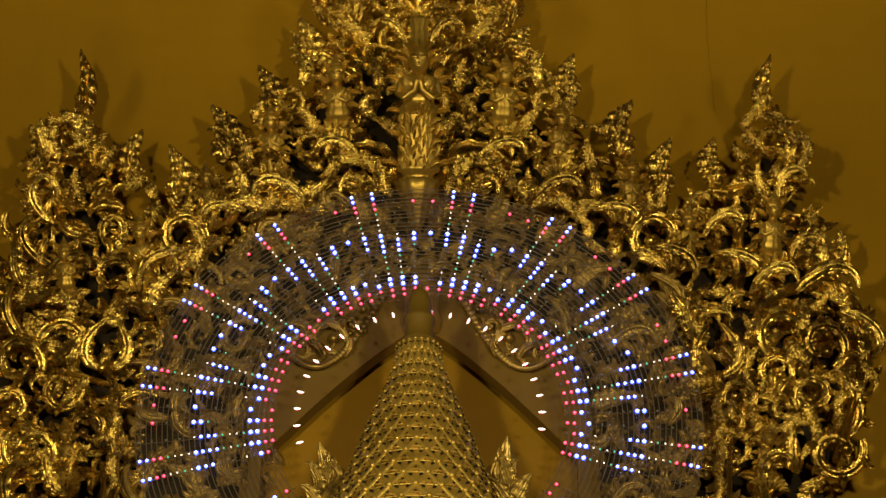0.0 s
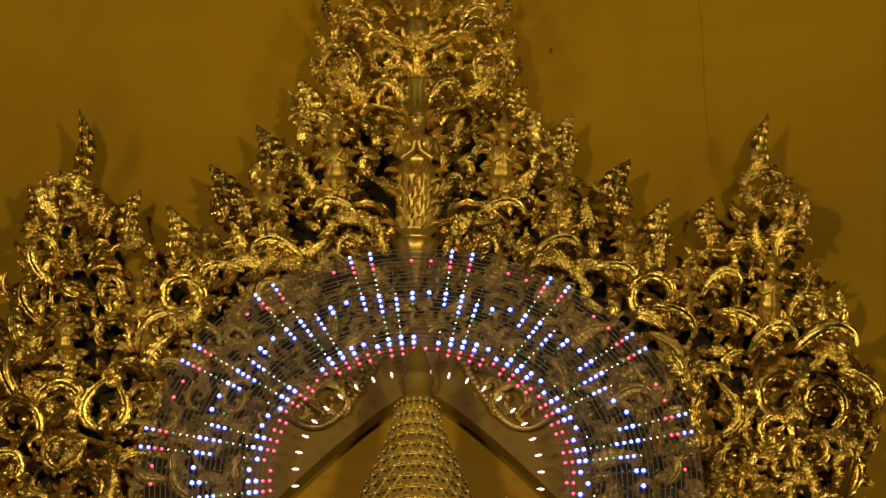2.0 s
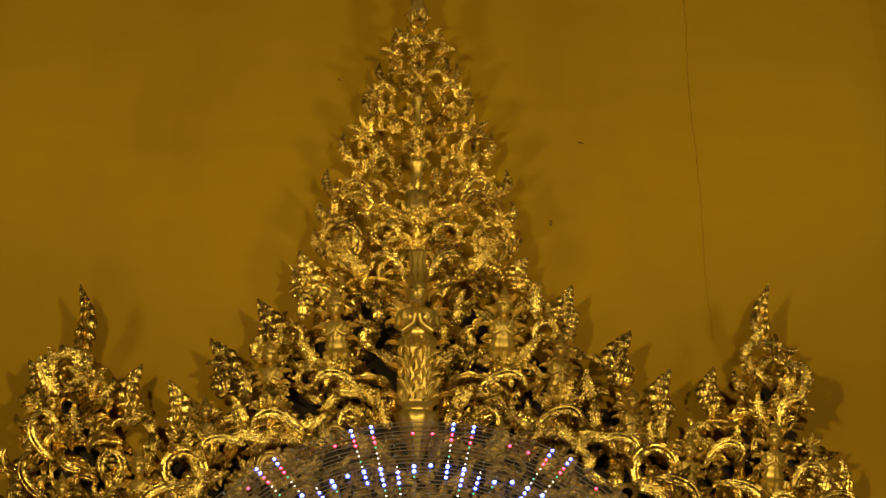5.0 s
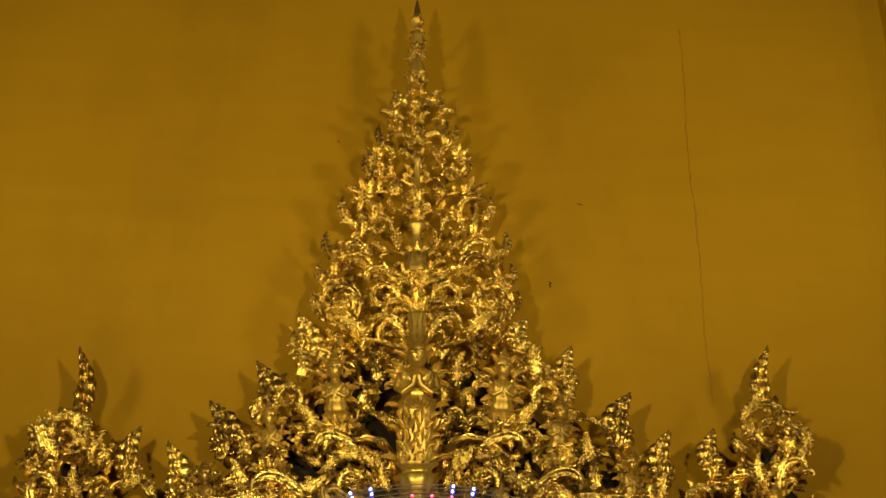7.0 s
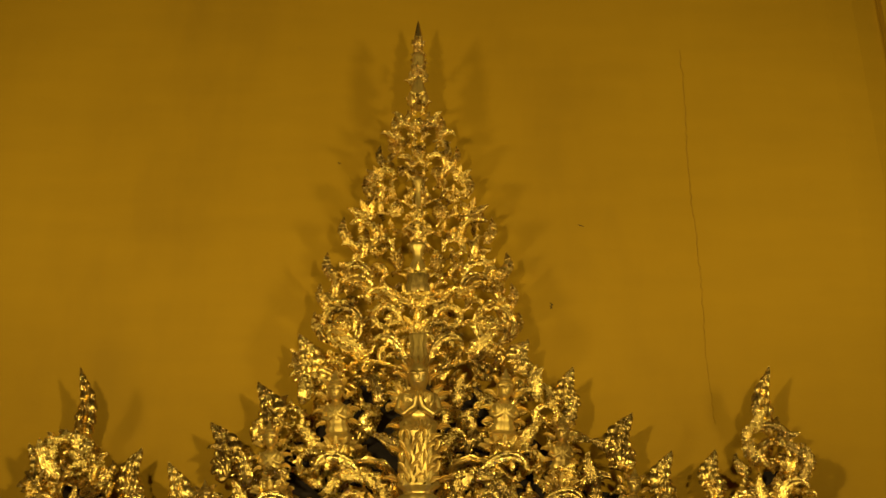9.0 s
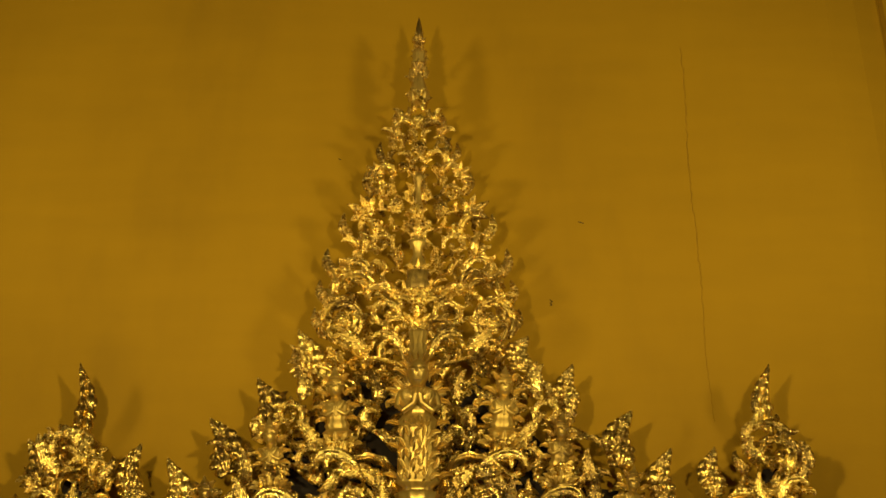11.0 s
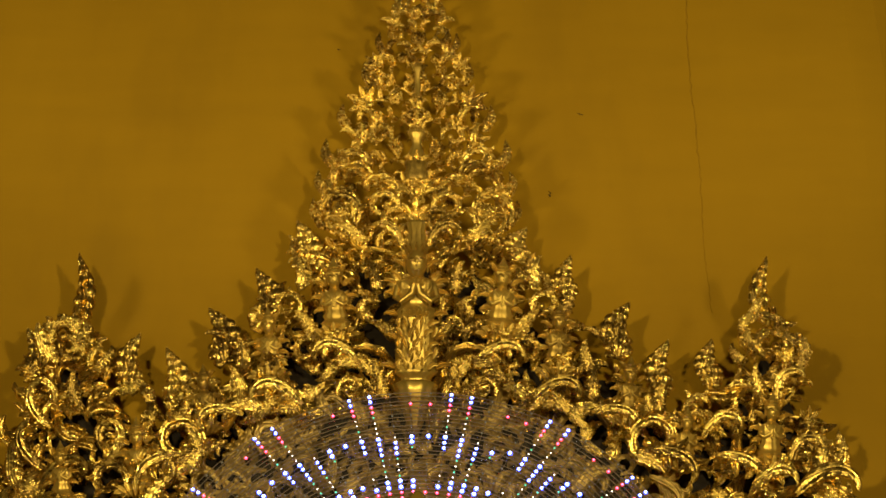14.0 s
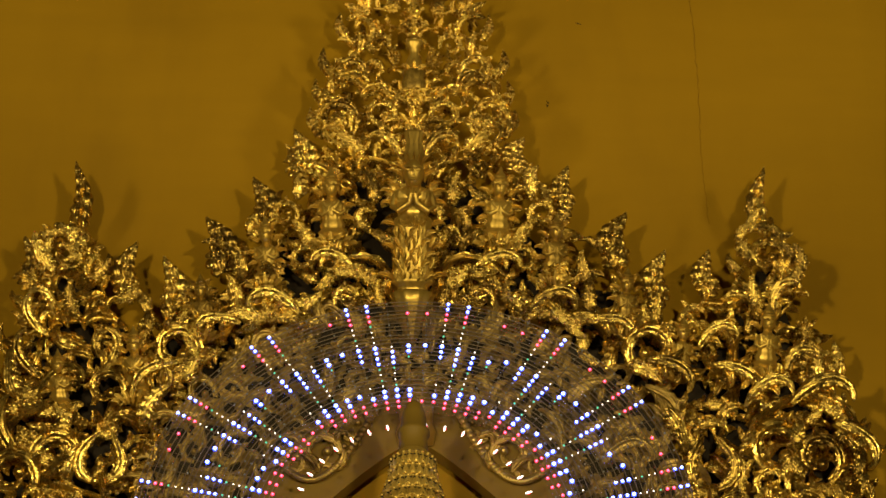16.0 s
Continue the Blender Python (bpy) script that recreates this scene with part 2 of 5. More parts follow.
def form_acanthus(rng):
    """A bent stem with broad side leaflets and a rolled tip."""
    s = Soup()
    c = rng.uniform(90, 170)
    sp = bend((-0.25, -0.5), -c * 0.25, 1.3, (c * 0.2, c * 0.8, c * 2.6), 26)
    blade(s, sp, swell(0.14, 0.2, 0.45), swell(0.13, 0.3), lobes=6, lobe_deep=0.5, lift=0.2, one_sided=rng.choice((1, -1)))
    for i, side in ((4, 1), (8, -1), (12, 1), (16, -1)):
        p, q = sp[i], sp[i + 1]
        h = math.degrees(math.atan2(q[0] - p[0], q[1] - p[1]))
        leaf = bend(p, h + side * rng.uniform(30, 50), rng.uniform(0.34, 0.5), (side * 20, side * rng.uniform(80, 190)), 11)
        blade(s, leaf, swell(0.115, 0.08), swell(0.10, 0.2), lobes=2, lobe_deep=0.35, across=7, lift=rng.uniform(-0.08, 0.2))
    return s


def form_scroll(rng):
    """A volute: a leafy band that winds in to a bud."""
    s = Soup()
    turns = rng.uniform(0.85, 1.1)
    pts, n = [], 40
    for i in range(n + 1):
        k = i / n
        a = k * turns * 2 * math.pi - 0.4
        r = 0.43 * (1 - 0.66 * k)
        pts.append((-r * math.cos(a), r * math.sin(a)))
    blade(s, pts, lambda q: 0.04 + 0.078 * math.sin(math.pi * min(1, q * 0.95 + 0.10)) ** 0.7, lambda q: 0.10 + 0.05 * q, lobes=8, lobe_deep=0.6, across=9, one_sided=-1)
    s.add(*ball(0.11, (pts[-1][0], -0.10, pts[-1][1]), 8, 6))
    for i, side in ((3, -1), (9, -1), (15, -1), (21, -1), (27, -1)):
        p, q = pts[i], pts[i + 1]
        h = math.degrees(math.atan2(q[0] - p[0], q[1] - p[1]))
        blade(s, bend(p, h + side * 25, 0.30, (side * -20, side * 170), 11), swell(0.10), swell(0.10, 0.2), lobes=2, lobe_deep=0.35, across=7, lift=0.15)
    return s


def form_flame(rng):
    """A standing flame finial: plump leaves that lap over one another and sway to a drawn-out point."""
    s = Soup()
    w = rng.uniform(38, 52)
    sp = bend((0, -0.5), -w * 0.5, 1.05, (w * 1.4, w * 1.6, -w * 2.8, -w * 0.8, w * 2.4), 36)
    end = sp[-1][0]
    sp = [(x - end * (z + 0.5), z) for x, z in sp]
    top = sp[-1][1] + 0.5
    sp = [(x, (z + 0.5) / top - 0.5) for x, z in sp]
    blade(s, sp, lambda q: 0.19 * (0.55 + 0.45 * math.sin(min(1, q / 0.35) * math.pi / 2)) * (1 - (max(0, q - 0.3) / 0.7) ** 1.5) + 0.012, lambda q: 0.12 - 0.08 * q, lobes=7, lobe_deep=0.38, lift=-0.04, lines=1.3)
    lead = rng.choice((-1, 1))
    for k in range(5):
        side = lead if k % 2 else -lead
        z = -0.49 + 0.16 * k
        q = sp[min(35, int((z + 0.5) * 36))][0]
        l = 0.46 - 0.055 * k
        me = Soup()
        blade(me, bend((q - side * 0.04, z), side * 10, l, (side * 50, side * -40, side * -90, side * 240), 14), swell(0.085 - 0.010 * k, 0.05, 0.4), swell(0.075 - 0.008 * k, 0.2, 0.4), lobes=3, lobe_deep=0.28, across=7, lift=0.0)
        s.add(me.v, me.f, Matrix.Translation((side * 0.03, -0.075 + 0.010 * k, 0)), me.a)
    return s


def form_comma(rng):
    """A plump smooth leaf with a hooked tip and one small leaflet at its foot."""
    s = Soup()
    c = rng.uniform(90, 150)
    blade(s, bend((-0.08, -0.44), -c * 0.4, 1.12, (c * 0.5, c * 0.6, c * 2.2), 26), swell(0.21, 0.06, 0.42), swell(0.19, 0.2, 0.42), lobes=rng.choice((3, 4, 5)), lobe_deep=0.36, across=7, lift=rng.uniform(0.0, 0.2), one_sided=1, lines=0.6)
    blade(s, bend((-0.10, -0.38), 40, 0.52, (60, 190), 12), swell(0.11, 0.08, 0.45), swell(0.12, 0.2), across=7, lift=0.1, lines=0.6)
    return s


def form_spray(rng):
    """An arched stalk, drooping at its end, with three plump leaves and a bud along it."""
    s = Soup()
    sp = bend((0.0, -0.5), 8, 1.15, (20, 60, 150), 20)
    blade(s, sp, lambda q: 0.05 - 0.025 * q, lambda q: 0.06 - 0.02 * q, across=7)
    for i, side, l, w in ((4, -1, 0.40, 0.10), (8, 1, 0.36, 0.10), (12, -1, 0.42, 0.11), (16, 1, 0.28, 0.08), (18, -1, 0.34, 0.10)):
        p, q = sp[i], sp[i + 1]
        h = math.degrees(math.atan2(q[0] - p[0], q[1] - p[1]))
        blade(s, bend(p, h + side * rng.uniform(35, 55), l, (side * -20, side * rng.uniform(100, 220)), 12), swell(w, 0.08, 0.5), swell(0.11, 0.2, 0.5), lobes=rng.choice((0, 2)), lobe_deep=0.25, across=7, lift=rng.uniform(0, 0.15), lines=0.7)
    s.add(*ball(0.08, (sp[-1][0], -0.04, sp[-1][1]), 8, 6))
    return s


def form_fan(rng):
    """A palmette: five or seven ribbed leaflets spread from one foot."""
    s = Soup()
    n = rng.choice((5, 7))
    for i in range(n):
        a = (i - (n - 1) / 2) * 150 / n
        blade(s, bend((0, -0.4), a, 0.9 - 0.004 * abs(a), (a * 0.2, a * 0.9), 12), swell(0.14, 0.08, 0.6), swell(0.12, 0.2, 0.6), lobes=2, veins=1, across=7, lift=rng.uniform(0.0, 0.2))
    s.add(*ball(0.12, (0, -0.08, -0.38), 8, 6))
    return s


def form_blossom(rng):
    s = Soup()
    for ring, (n, l, y) in enumerate(((7, 0.46, 0.0), (6, 0.30, -0.09))):
        for i in range(n):
            a = 360 * i / n + 20 * ring
            me = Soup()
            blade(me, bend((0, 0.04), a, l, (0, 10), 7), swell(0.15, 0.15, 0.65), swell(0.10, 0.3, 0.6), veins=1, across=7, lift=-0.05)
            s.add(me.v, me.f, Matrix.Translation((0, y, 0)), me.a)
    s.add(*ball(0.11, (0, -0.2, 0), 8, 6))
    return s


def form_curl(rng):
    """Small crossing leaves and a hook, for the dense filling."""
    s = Soup()
    for k in range(2):
        a = rng.uniform(-60, 60)
        c = rng.choice((-1, 1)) * rng.uniform(70, 200)
        blade(s, bend((rng.uniform(-0.15, 0.15), -0.4 + 0.15 * k), a, rng.uniform(0.75, 1.0), (c * 0.2, c, c * 1.6), 18), swell(0.17), swell(0.14, 0.2), lobes=4, veins=1, across=9, lobe_deep=0.5, lift=rng.uniform(-0.1, 0.3), one_sided=rng.choice((1, -1)))
    return s


def form_teardrop(rng):
    """Two leafy bands that meet in a point round an open eye."""
    s = Soup()
    for side in (-1, 1):
        sp = bend((0, -0.46), side * 80, 1.30, (side * -60, side * -220, side * -130, side * 90), 24)
        blade(s, sp, swell(0.15, 0.12, 0.4), swell(0.13, 0.2), lobes=6, veins=1, across=9)
    s.add(*ball(0.09, (0, -0.06, -0.44), 8, 6))
    return s


def form_grapes(rng):
    s = Soup()
    for j, n in enumerate((2, 3, 4, 4, 3, 2, 1)):
        for i in range(n):
            s.add(*ball(0.095, ((i - (n - 1) / 2) * 0.15, -0.08 - 0.06 * math.cos((i - (n - 1) / 2) * 1.2) + rng.uniform(-0.03, 0.02), 0.36 - j * 0.125), 7, 5))
    blade(s, bend((0, 0.4), -70, 0.3, (40, 60), 7), swell(0.09), swell(0.08), lobes=3, veins=1, across=7)
    return s


FORMS = {}
rng = random.Random(7)
for form_name, maker, versions in (("leaf", form_leaf, 6), ("acanthus", form_acanthus, 5), ("scroll", form_scroll, 4), ("flame", form_flame, 5), ("comma", form_comma, 5), ("spray", form_spray, 4), ("fan", form_fan, 3),
                                   ("blossom", form_blossom, 2), ("curl", form_curl, 6), ("teardrop", form_teardrop, 2), ("grapes", form_grapes, 2)):
    FORMS[form_name] = [[maker(rng).mesh(form_name, g) for _ in range(versions)] for g in (GOLD,)][0]
DULL = {k: [m.copy() for m in v] for k, v in FORMS.items()}
for group_of in DULL.values():
    for me in group_of:
        me.materials[0] = GOLD_DULL
PART_NAMES = {"leaf": "leaf", "acanthus": "acanthus_leaf", "scroll": "scroll", "flame": "flame_finial", "comma": "hooked_leaf", "spray": "leaf_spray", "fan": "palmette", "blossom": "blossom",
              "curl": "curled_leaf", "teardrop": "pierced_leaf", "grapes": "fruit_drop"}
carve_rng = random.Random(11)


def carve(parent, form, x, y, z, size, turn=0.0, flip=1, wide=1.0, tilt=0.0, stock=None):
    """Set one carved piece of the stock at a place: size in metres, turn in degrees clockwise, flip -1 mirrors it."""
    me = carve_rng.choice((stock or FORMS)[form])
    wide *= 1.1 if form == "flame" else 1.0
    m = Matrix.Translation(Vector((x, y, z)) - parent.location) @ pose(0, 0, 0, tilt + 27, 0, carve_rng.uniform(-14, 14)) @ pose(0, 0, 0, 0, turn, 0)
    return part(PART_NAMES[form], me, parent, m @ Matrix.Diagonal((size * flip * wide, size, size, 1)))


# ---- the hall ----
def slab(name, x0, x1, y0, y1, z0, z1, material, label, category):
    return tagged(new(name, mesh_of(name, *box(x0, x1, y0, y1, z0, z1), material, smooth=False)), label, category, kind="structure")


def wall_sheet():
    """The painted wall behind the throne back: flat, with a shallow corner and a pilaster towards the right."""
    xs = [(-9.0, 9.22), (2.33, 9.22), (2.50, 9.235), (2.66, 9.28), (2.67, 9.23), (3.15, 9.23), (3.17, 9.26), (9.0, 9.22)]
    v, f = [], []
    for x, y in xs:
        v += [(x, y, 0.0), (x, y, 14.0), (x, y + 0.4, 0.0), (x, y + 0.4, 14.0)]
    for i in range(len(xs) - 1):
        a, b = 4 * i, 4 * i + 4
        f += [(a, b, b + 1, a + 1), (a + 2, a + 3, b + 3, b + 2), (a + 1, b + 1, b + 3, a + 3), (a, a + 2, b + 2, b)]
    return tagged(new("wall_north", mesh_of("wall_north", v, f, WALL, smooth=False)), "ochre painted plaster wall behind the carved throne back", "wall", kind="structure")


wall_sheet()
slab("wall_south", -9, 9, -6.4, -6, 0, 14, HALL, "plain plaster wall closing the hall", "wall")
slab("wall_west", -9.4, -9, -6, 9.4, 0, 14, HALL, "plain plaster side wall of the hall", "wall")
slab("wall_east", 9, 9.4, -6, 9.4, 0, 14, HALL, "plain plaster side wall of the hall", "wall")
slab("floor", -9, 9, -6, 9.4, -0.2, 0, FLOOR, "stone floor of the hall", "floor")
slab("ceiling", -9, 9, -6, 9.4, 14, 14.2, HALL, "plain plaster ceiling of the hall", "ceiling")

# plaster cracks and specks on the wall
crack_rng = random.Random(3)


def crack(points, width, material=CRACK, name="plaster_crack", label="thin dark crack running down the ochre plaster", category="crack"):
    v, f = [], []
    for k in range(len(points) - 1):
        (x0, z0), (x1, z1) = points[k], points[k + 1]
        for i in range(14):
            a = i / 14
            x = x0 + (x1 - x0) * a + crack_rng.uniform(-0.006, 0.006)
            w = width * crack_rng.uniform(0.3, 1.0)
            v += [(x - w, 9.218, z0 + (z1 - z0) * a), (x + w, 9.216, z0 + (z1 - z0) * a)]
    f = [(2 * i, 2 * i + 1, 2 * i + 3, 2 * i + 2) for i in range(len(v) // 2 - 1)]
    return tagged(new(name, mesh_of(name, v, f, material)), label, category, kind="structure")


crack([(1.465, 11.517), (1.458, 11.008), (1.439, 10.566), (1.451, 9.981), (1.450, 9.662), (1.438, 9.204), (1.449, 8.769)], 0.0016)
for fleck in ([(0.830, 10.152), (0.856, 10.138)], [(0.664, 9.600), (0.668, 9.555)], [(-0.462, 10.622), (-0.450, 10.612)]):
    crack(fleck, 0.006, SPECK, "plaster_fleck", "small dark fleck on the ochre plaster", "fleck")


# ---- the throne back: panels of gilded open carving, near-black boards for shade in the gaps ----
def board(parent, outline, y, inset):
    """An added board, near-black for the shade behind a panel, cut to its outline."""
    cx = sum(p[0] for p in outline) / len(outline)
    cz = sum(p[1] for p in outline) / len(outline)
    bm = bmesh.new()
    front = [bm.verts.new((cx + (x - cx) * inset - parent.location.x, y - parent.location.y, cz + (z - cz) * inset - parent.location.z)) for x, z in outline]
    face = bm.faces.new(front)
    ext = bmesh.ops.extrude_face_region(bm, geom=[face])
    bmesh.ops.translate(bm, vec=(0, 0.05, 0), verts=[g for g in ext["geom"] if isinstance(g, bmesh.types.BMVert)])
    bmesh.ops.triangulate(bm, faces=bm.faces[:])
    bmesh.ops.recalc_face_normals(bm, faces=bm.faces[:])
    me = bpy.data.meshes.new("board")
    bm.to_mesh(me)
    me.materials.append(GAP_SHADE)
    return part("gap_shade_board", me, parent, None, "added near-black board standing for the shade behind the carving")


def inside(outline, x, z):
    hit = False
    for i in range(len(outline)):
        (x0, z0), (x1, z1) = outline[i - 1], outline[i]
        if (z0 > z) != (z1 > z) and x < x0 + (x1 - x0) * (z - z0) / (z1 - z0):
            hit = not hit
    return hit


def fill(parent, outline, count, gap, sizes, seed, y0, y1, centre, stock=None, kinds="lllllaac", margin=0.0):
    """Dense filling of an outline with leaves, kept apart from one another; they strain outwards from a centre."""
    r = random.Random(seed)
    xs, zs = [p[0] for p in outline], [p[1] for p in outline]
    placed, tries = [], 0
    names = {"l": "leaf", "m": "comma", "y": "spray", "a": "acanthus", "c": "curl", "s": "scroll", "f": "fan", "b": "blossom"}
    while len(placed) < count and tries < count * 60:
        tries += 1
        x, z = r.uniform(min(xs), max(xs)), r.uniform(min(zs), max(zs))
        size = r.uniform(*sizes)
        if not all(inside(outline, x + a * size, z + b * size) for a, b in ((0, 0), (margin, 0), (-margin, 0), (0, margin), (0, -margin))) or any((x - a) ** 2 + (z - b) ** 2 < gap * gap for a, b in placed):
            continue
        placed.append((x, z))
        out = math.degrees(math.atan2(x - centre[0], z - centre[1]))
        carve(parent, names[r.choice(kinds)], x, r.uniform(y0, y1), z, size, out + r.uniform(-75, 75), r.choice((-1, 1)), r.uniform(0.8, 1.15), r.uniform(-25, 25), stock)


def figure_mesh(name, tall, full, material=GOLD_FIGURE):
    """A praying crowned figure as one mesh: tiered crown, face, folded arms; full: standing on a skirted base, else rising from a leaf cup."""
    s = Soup()
    h = tall
    y_face = -0.02
    if full:
        body = [(0.100, 0.0), (0.118, 0.015), (0.100, 0.035), (0.086, 0.055), (0.090, 0.075), (0.122, 0.095), (0.126, 0.110)]
        body += [(0.120 - 0.016 * k / 10 + 0.003 * (k % 2), 0.12 + 0.30 * k / 10) for k in range(11)]
        body += [(0.112, 0.435), (0.116, 0.455), (0.104, 0.475), (0.086, 0.49), (0.092, 0.52), (0.112, 0.56), (0.126, 0.60), (0.118, 0.635), (0.070, 0.655), (0.044, 0.665), (0.042, 0.69)]
        s.add(*lathe(body, 64, 0.62, 16, 0.02))
        # low leaf relief on the skirt, in upright rows
        for row in range(5):
            for col in range(-2, 3):
                x = (col + 0.5 * (row % 2) - 0.25) * 0.042
                me = Soup()
                blade(me, bend((x, 0.115 + row * 0.062), 14 * col, 0.075, (40, -150 if (row + col) % 2 else 150), 9), swell(0.019, 0.1, 0.45), swell(0.014, 0.3, 0.5), lobes=3, across=7, lift=0.006)
                s.add(me.v, me.f, Matrix.Translation((0, -0.066 + 1.6 * x * x, 0)), me.a)
        # collar and breast leaves
        for tier, (z, reach, n) in enumerate(((0.655, 0.062, 3), (0.61, 0.060, 4), (0.475, 0.055, 3))):
            for col in range(-n, n + 1):
                x = col * 0.025
                me = Soup()
                blade(me, bend((x, z - abs(col) * 0.006), 180 + 14 * col, reach, (0, 20 * col), 7), swell(0.017, 0.1, 0.6), swell(0.018, 0.3, 0.5), lobes=2, across=7, lift=0.014)
                s.add(me.v, me.f, Matrix.Translation((0, -0.068 + 3.2 * x * x, 0)), me.a)
        # leaves that flare from the shoulders, the ears and the hem
        for e in (-1, 1):
            for x, z, a, l, w in ((0.095, 0.61, 60, 0.11, 0.026), (0.10, 0.57, 85, 0.10, 0.024), (0.09, 0.64, 35, 0.09, 0.022), (0.055, 0.72, 55, 0.10, 0.020), (0.055, 0.76, 40, 0.085, 0.018),
                                  (0.105, 0.44, 75, 0.09, 0.022), (0.11, 0.30, 60, 0.08, 0.02), (0.115, 0.13, 70, 0.10, 0.024)):
                blade(s, bend((e * x, z), e * a, l, (e * -50, e * 170), 9), swell(w), swell(0.032, 0.3), lobes=3, veins=1, across=7)
    else:
        body = [(0.06, 0.0), (0.13, 0.05), (0.18, 0.12), (0.21, 0.17), (0.16, 0.2), (0.19, 0.23), (0.14, 0.27), (0.16, 0.31), (0.125, 0.36), (0.13, 0.42), (0.165, 0.5), (0.17, 0.55), (0.10, 0.6), (0.06, 0.62), (0.055, 0.66)]
        body = [(0.9 * r, z) for r, z in body]
        s.add(*lathe(body, 44, 0.7, 11, 0.04))
        for col in range(-2, 3):
            me = Soup()
            blade(me, bend((col * 0.05, 0.58), 180 + 18 * col, 0.18, (0, 30 * col), 7), swell(0.036, 0.1, 0.6), swell(0.03, 0.3, 0.5), lobes=0, across=5, lift=0.03)
            s.add(me.v, me.f, Matrix.Translation((0, -0.09, 0)), me.a)
        for k in range(7):
            a = (k - 3) * 24
            me = Soup()
            blade(me, bend((0.13 * math.sin(radians(a)), 0.02), a * 0.5, 0.20, (a * 0.3, a * 2.2), 10), swell(0.040, 0.1, 0.6), swell(0.04, 0.3), lobes=3, veins=1, across=7, lift=0.05)
            s.add(me.v, me.f, Matrix.Translation((0, -0.17 * math.cos(radians(a)), 0)), me.a)
    hz = 0.738 if full else 0.74
    hr = 0.072 if full else 0.092
    s.add(*ball(hr, (0, y_face, hz), 14, 12, 0.85, 0.95, 1.2))
    s.add(*ball(hr * 0.16, (0, y_face - hr * 0.98, hz - hr * 0.1), 6, 5, 0.8, 1, 1.7))
    for e in (-1, 1):
        s.add(*ball(hr * 0.2, (e * hr * 0.36, y_face - hr * 0.80, hz + hr * 0.2), 8, 5, 1.4, 0.6, 0.6))
        s.add(*ball(hr * 0.3, (e * hr * 0.92, y_face + hr * 0.2, hz - hr * 0.15), 8, 6, 0.45, 0.6, 1.9))
        sh = 0.108 if full else 0.135
        zz = 0.61 if full else 0.53
        # brow and lid
        s.add(*tube([(e * hr * (0.12 + 0.6 * k / 5), y_face - hr * (0.95 - 0.35 * (k / 5) ** 2), hz + hr * (0.34 + 0.16 * math.sin(math.pi * k / 5))) for k in range(6)], hr * 0.07, 5))
        s.add(*tube([(e * sh, -0.02, zz), (e * sh * 1.12, -0.04, zz - 0.07), (e * sh * 0.75, -0.085, zz - 0.10), (e * 0.02, -0.105, zz - 0.055), (e * 0.012, -0.105, zz - 0.005)], 0.018 if full else 0.024, 8, lambda q: 1 + 0.18 * math.sin(26 * q)))
        for k in range(2):
            blade(s, bend((e * sh * 0.85, zz - 0.01 + 0.02 * k), e * (70 - 35 * k), 0.085, (e * -40, e * 120), 7), swell(0.028), swell(0.03, 0.3), lobes=3, veins=1, across=5)
    s.add(*ball(hr * 0.26, (0, y_face - hr * 0.85, hz - hr * 0.55), 8, 5, 1.5, 0.6, 0.45))
    top = hz + hr * 0.6
    rest = 1.0 - top
    if full:
        s.add(*lathe([(hr * 0.92, top - 0.02), (hr * 0.98, top + 0.015), (hr * 0.82, top + 0.025), (hr * 0.88, top + 0.05), (hr * 0.72, top + 0.06), (hr * 0.78, top + 0.09), (hr * 0.64, top + 0.10), (hr * 0.70, top + 0.13), (hr * 0.58, top + 0.14), (hr * 0.80, 0.985), (hr * 0.6, 1.0), (hr * 0.2, 1.004)], 24, 0.8, 12, 0.07), Matrix.Translation((0, 0.012, 0)))
        for k in range(5):
            blade(s, bend(((k - 2) * 0.022, top + 0.01), 14 * (k - 2), 0.075, (0, 30 * (k - 2)), 6), swell(0.012, 0.1, 0.5), lambda q: 0.058, lobes=2, across=5)
    else:
        s.add(*lathe([(hr * 1.06, top - 0.02), (hr * 1.12, top + 0.05 * rest), (hr * 0.9, top + 0.12 * rest), (hr * 0.98, top + 0.22 * rest), (hr * 0.66, top + 0.34 * rest), (hr * 0.72, top + 0.42 * rest), (hr * 0.42, top + 0.58 * rest), (hr * 0.2, top + 0.8 * rest), (hr * 0.04, 1.0)], 16, 1.0, 8, 0.05))
        for e in (-1, 1):
            for x, z, a, l in ((0.10, 0.66, 50, 0.17), (0.12, 0.52, 75, 0.17), (0.12, 0.40, 95, 0.15), (0.08, 0.82, 30, 0.13)):
                blade(s, bend((e * x, z), e * a, l, (e * -50, e * 190), 9), swell(0.038), swell(0.05, 0.3), lobes=3, veins=1, across=7)
    me = s.mesh(name, material)
    me.transform(Matrix.Diagonal((h, h, h, 1)))
    return me


def figure(parent, x, y, z, tall, full=False, turn=0.0):
    return part("carved_figure", figure_mesh("carved_figure", tall, full, GOLD_FIGURE), parent, Matrix.Translation(Vector((x, y, z)) - parent.location) @ pose(0, 0, 0, 30, 0, turn), "gilded praying figure with a tall crown")


def turned(parent, name, x, y, z, profile, flute=0, deep=0.0, label=""):
    return part(name, mesh_of(name, *lathe(profile, 36, 0.8, flute, deep), GOLD if name == "spire_tip" else GOLD_FIGURE), parent, Matrix.Translation(Vector((x, y, z)) - parent.location) @ pose(0, 0, 0, 24), label)


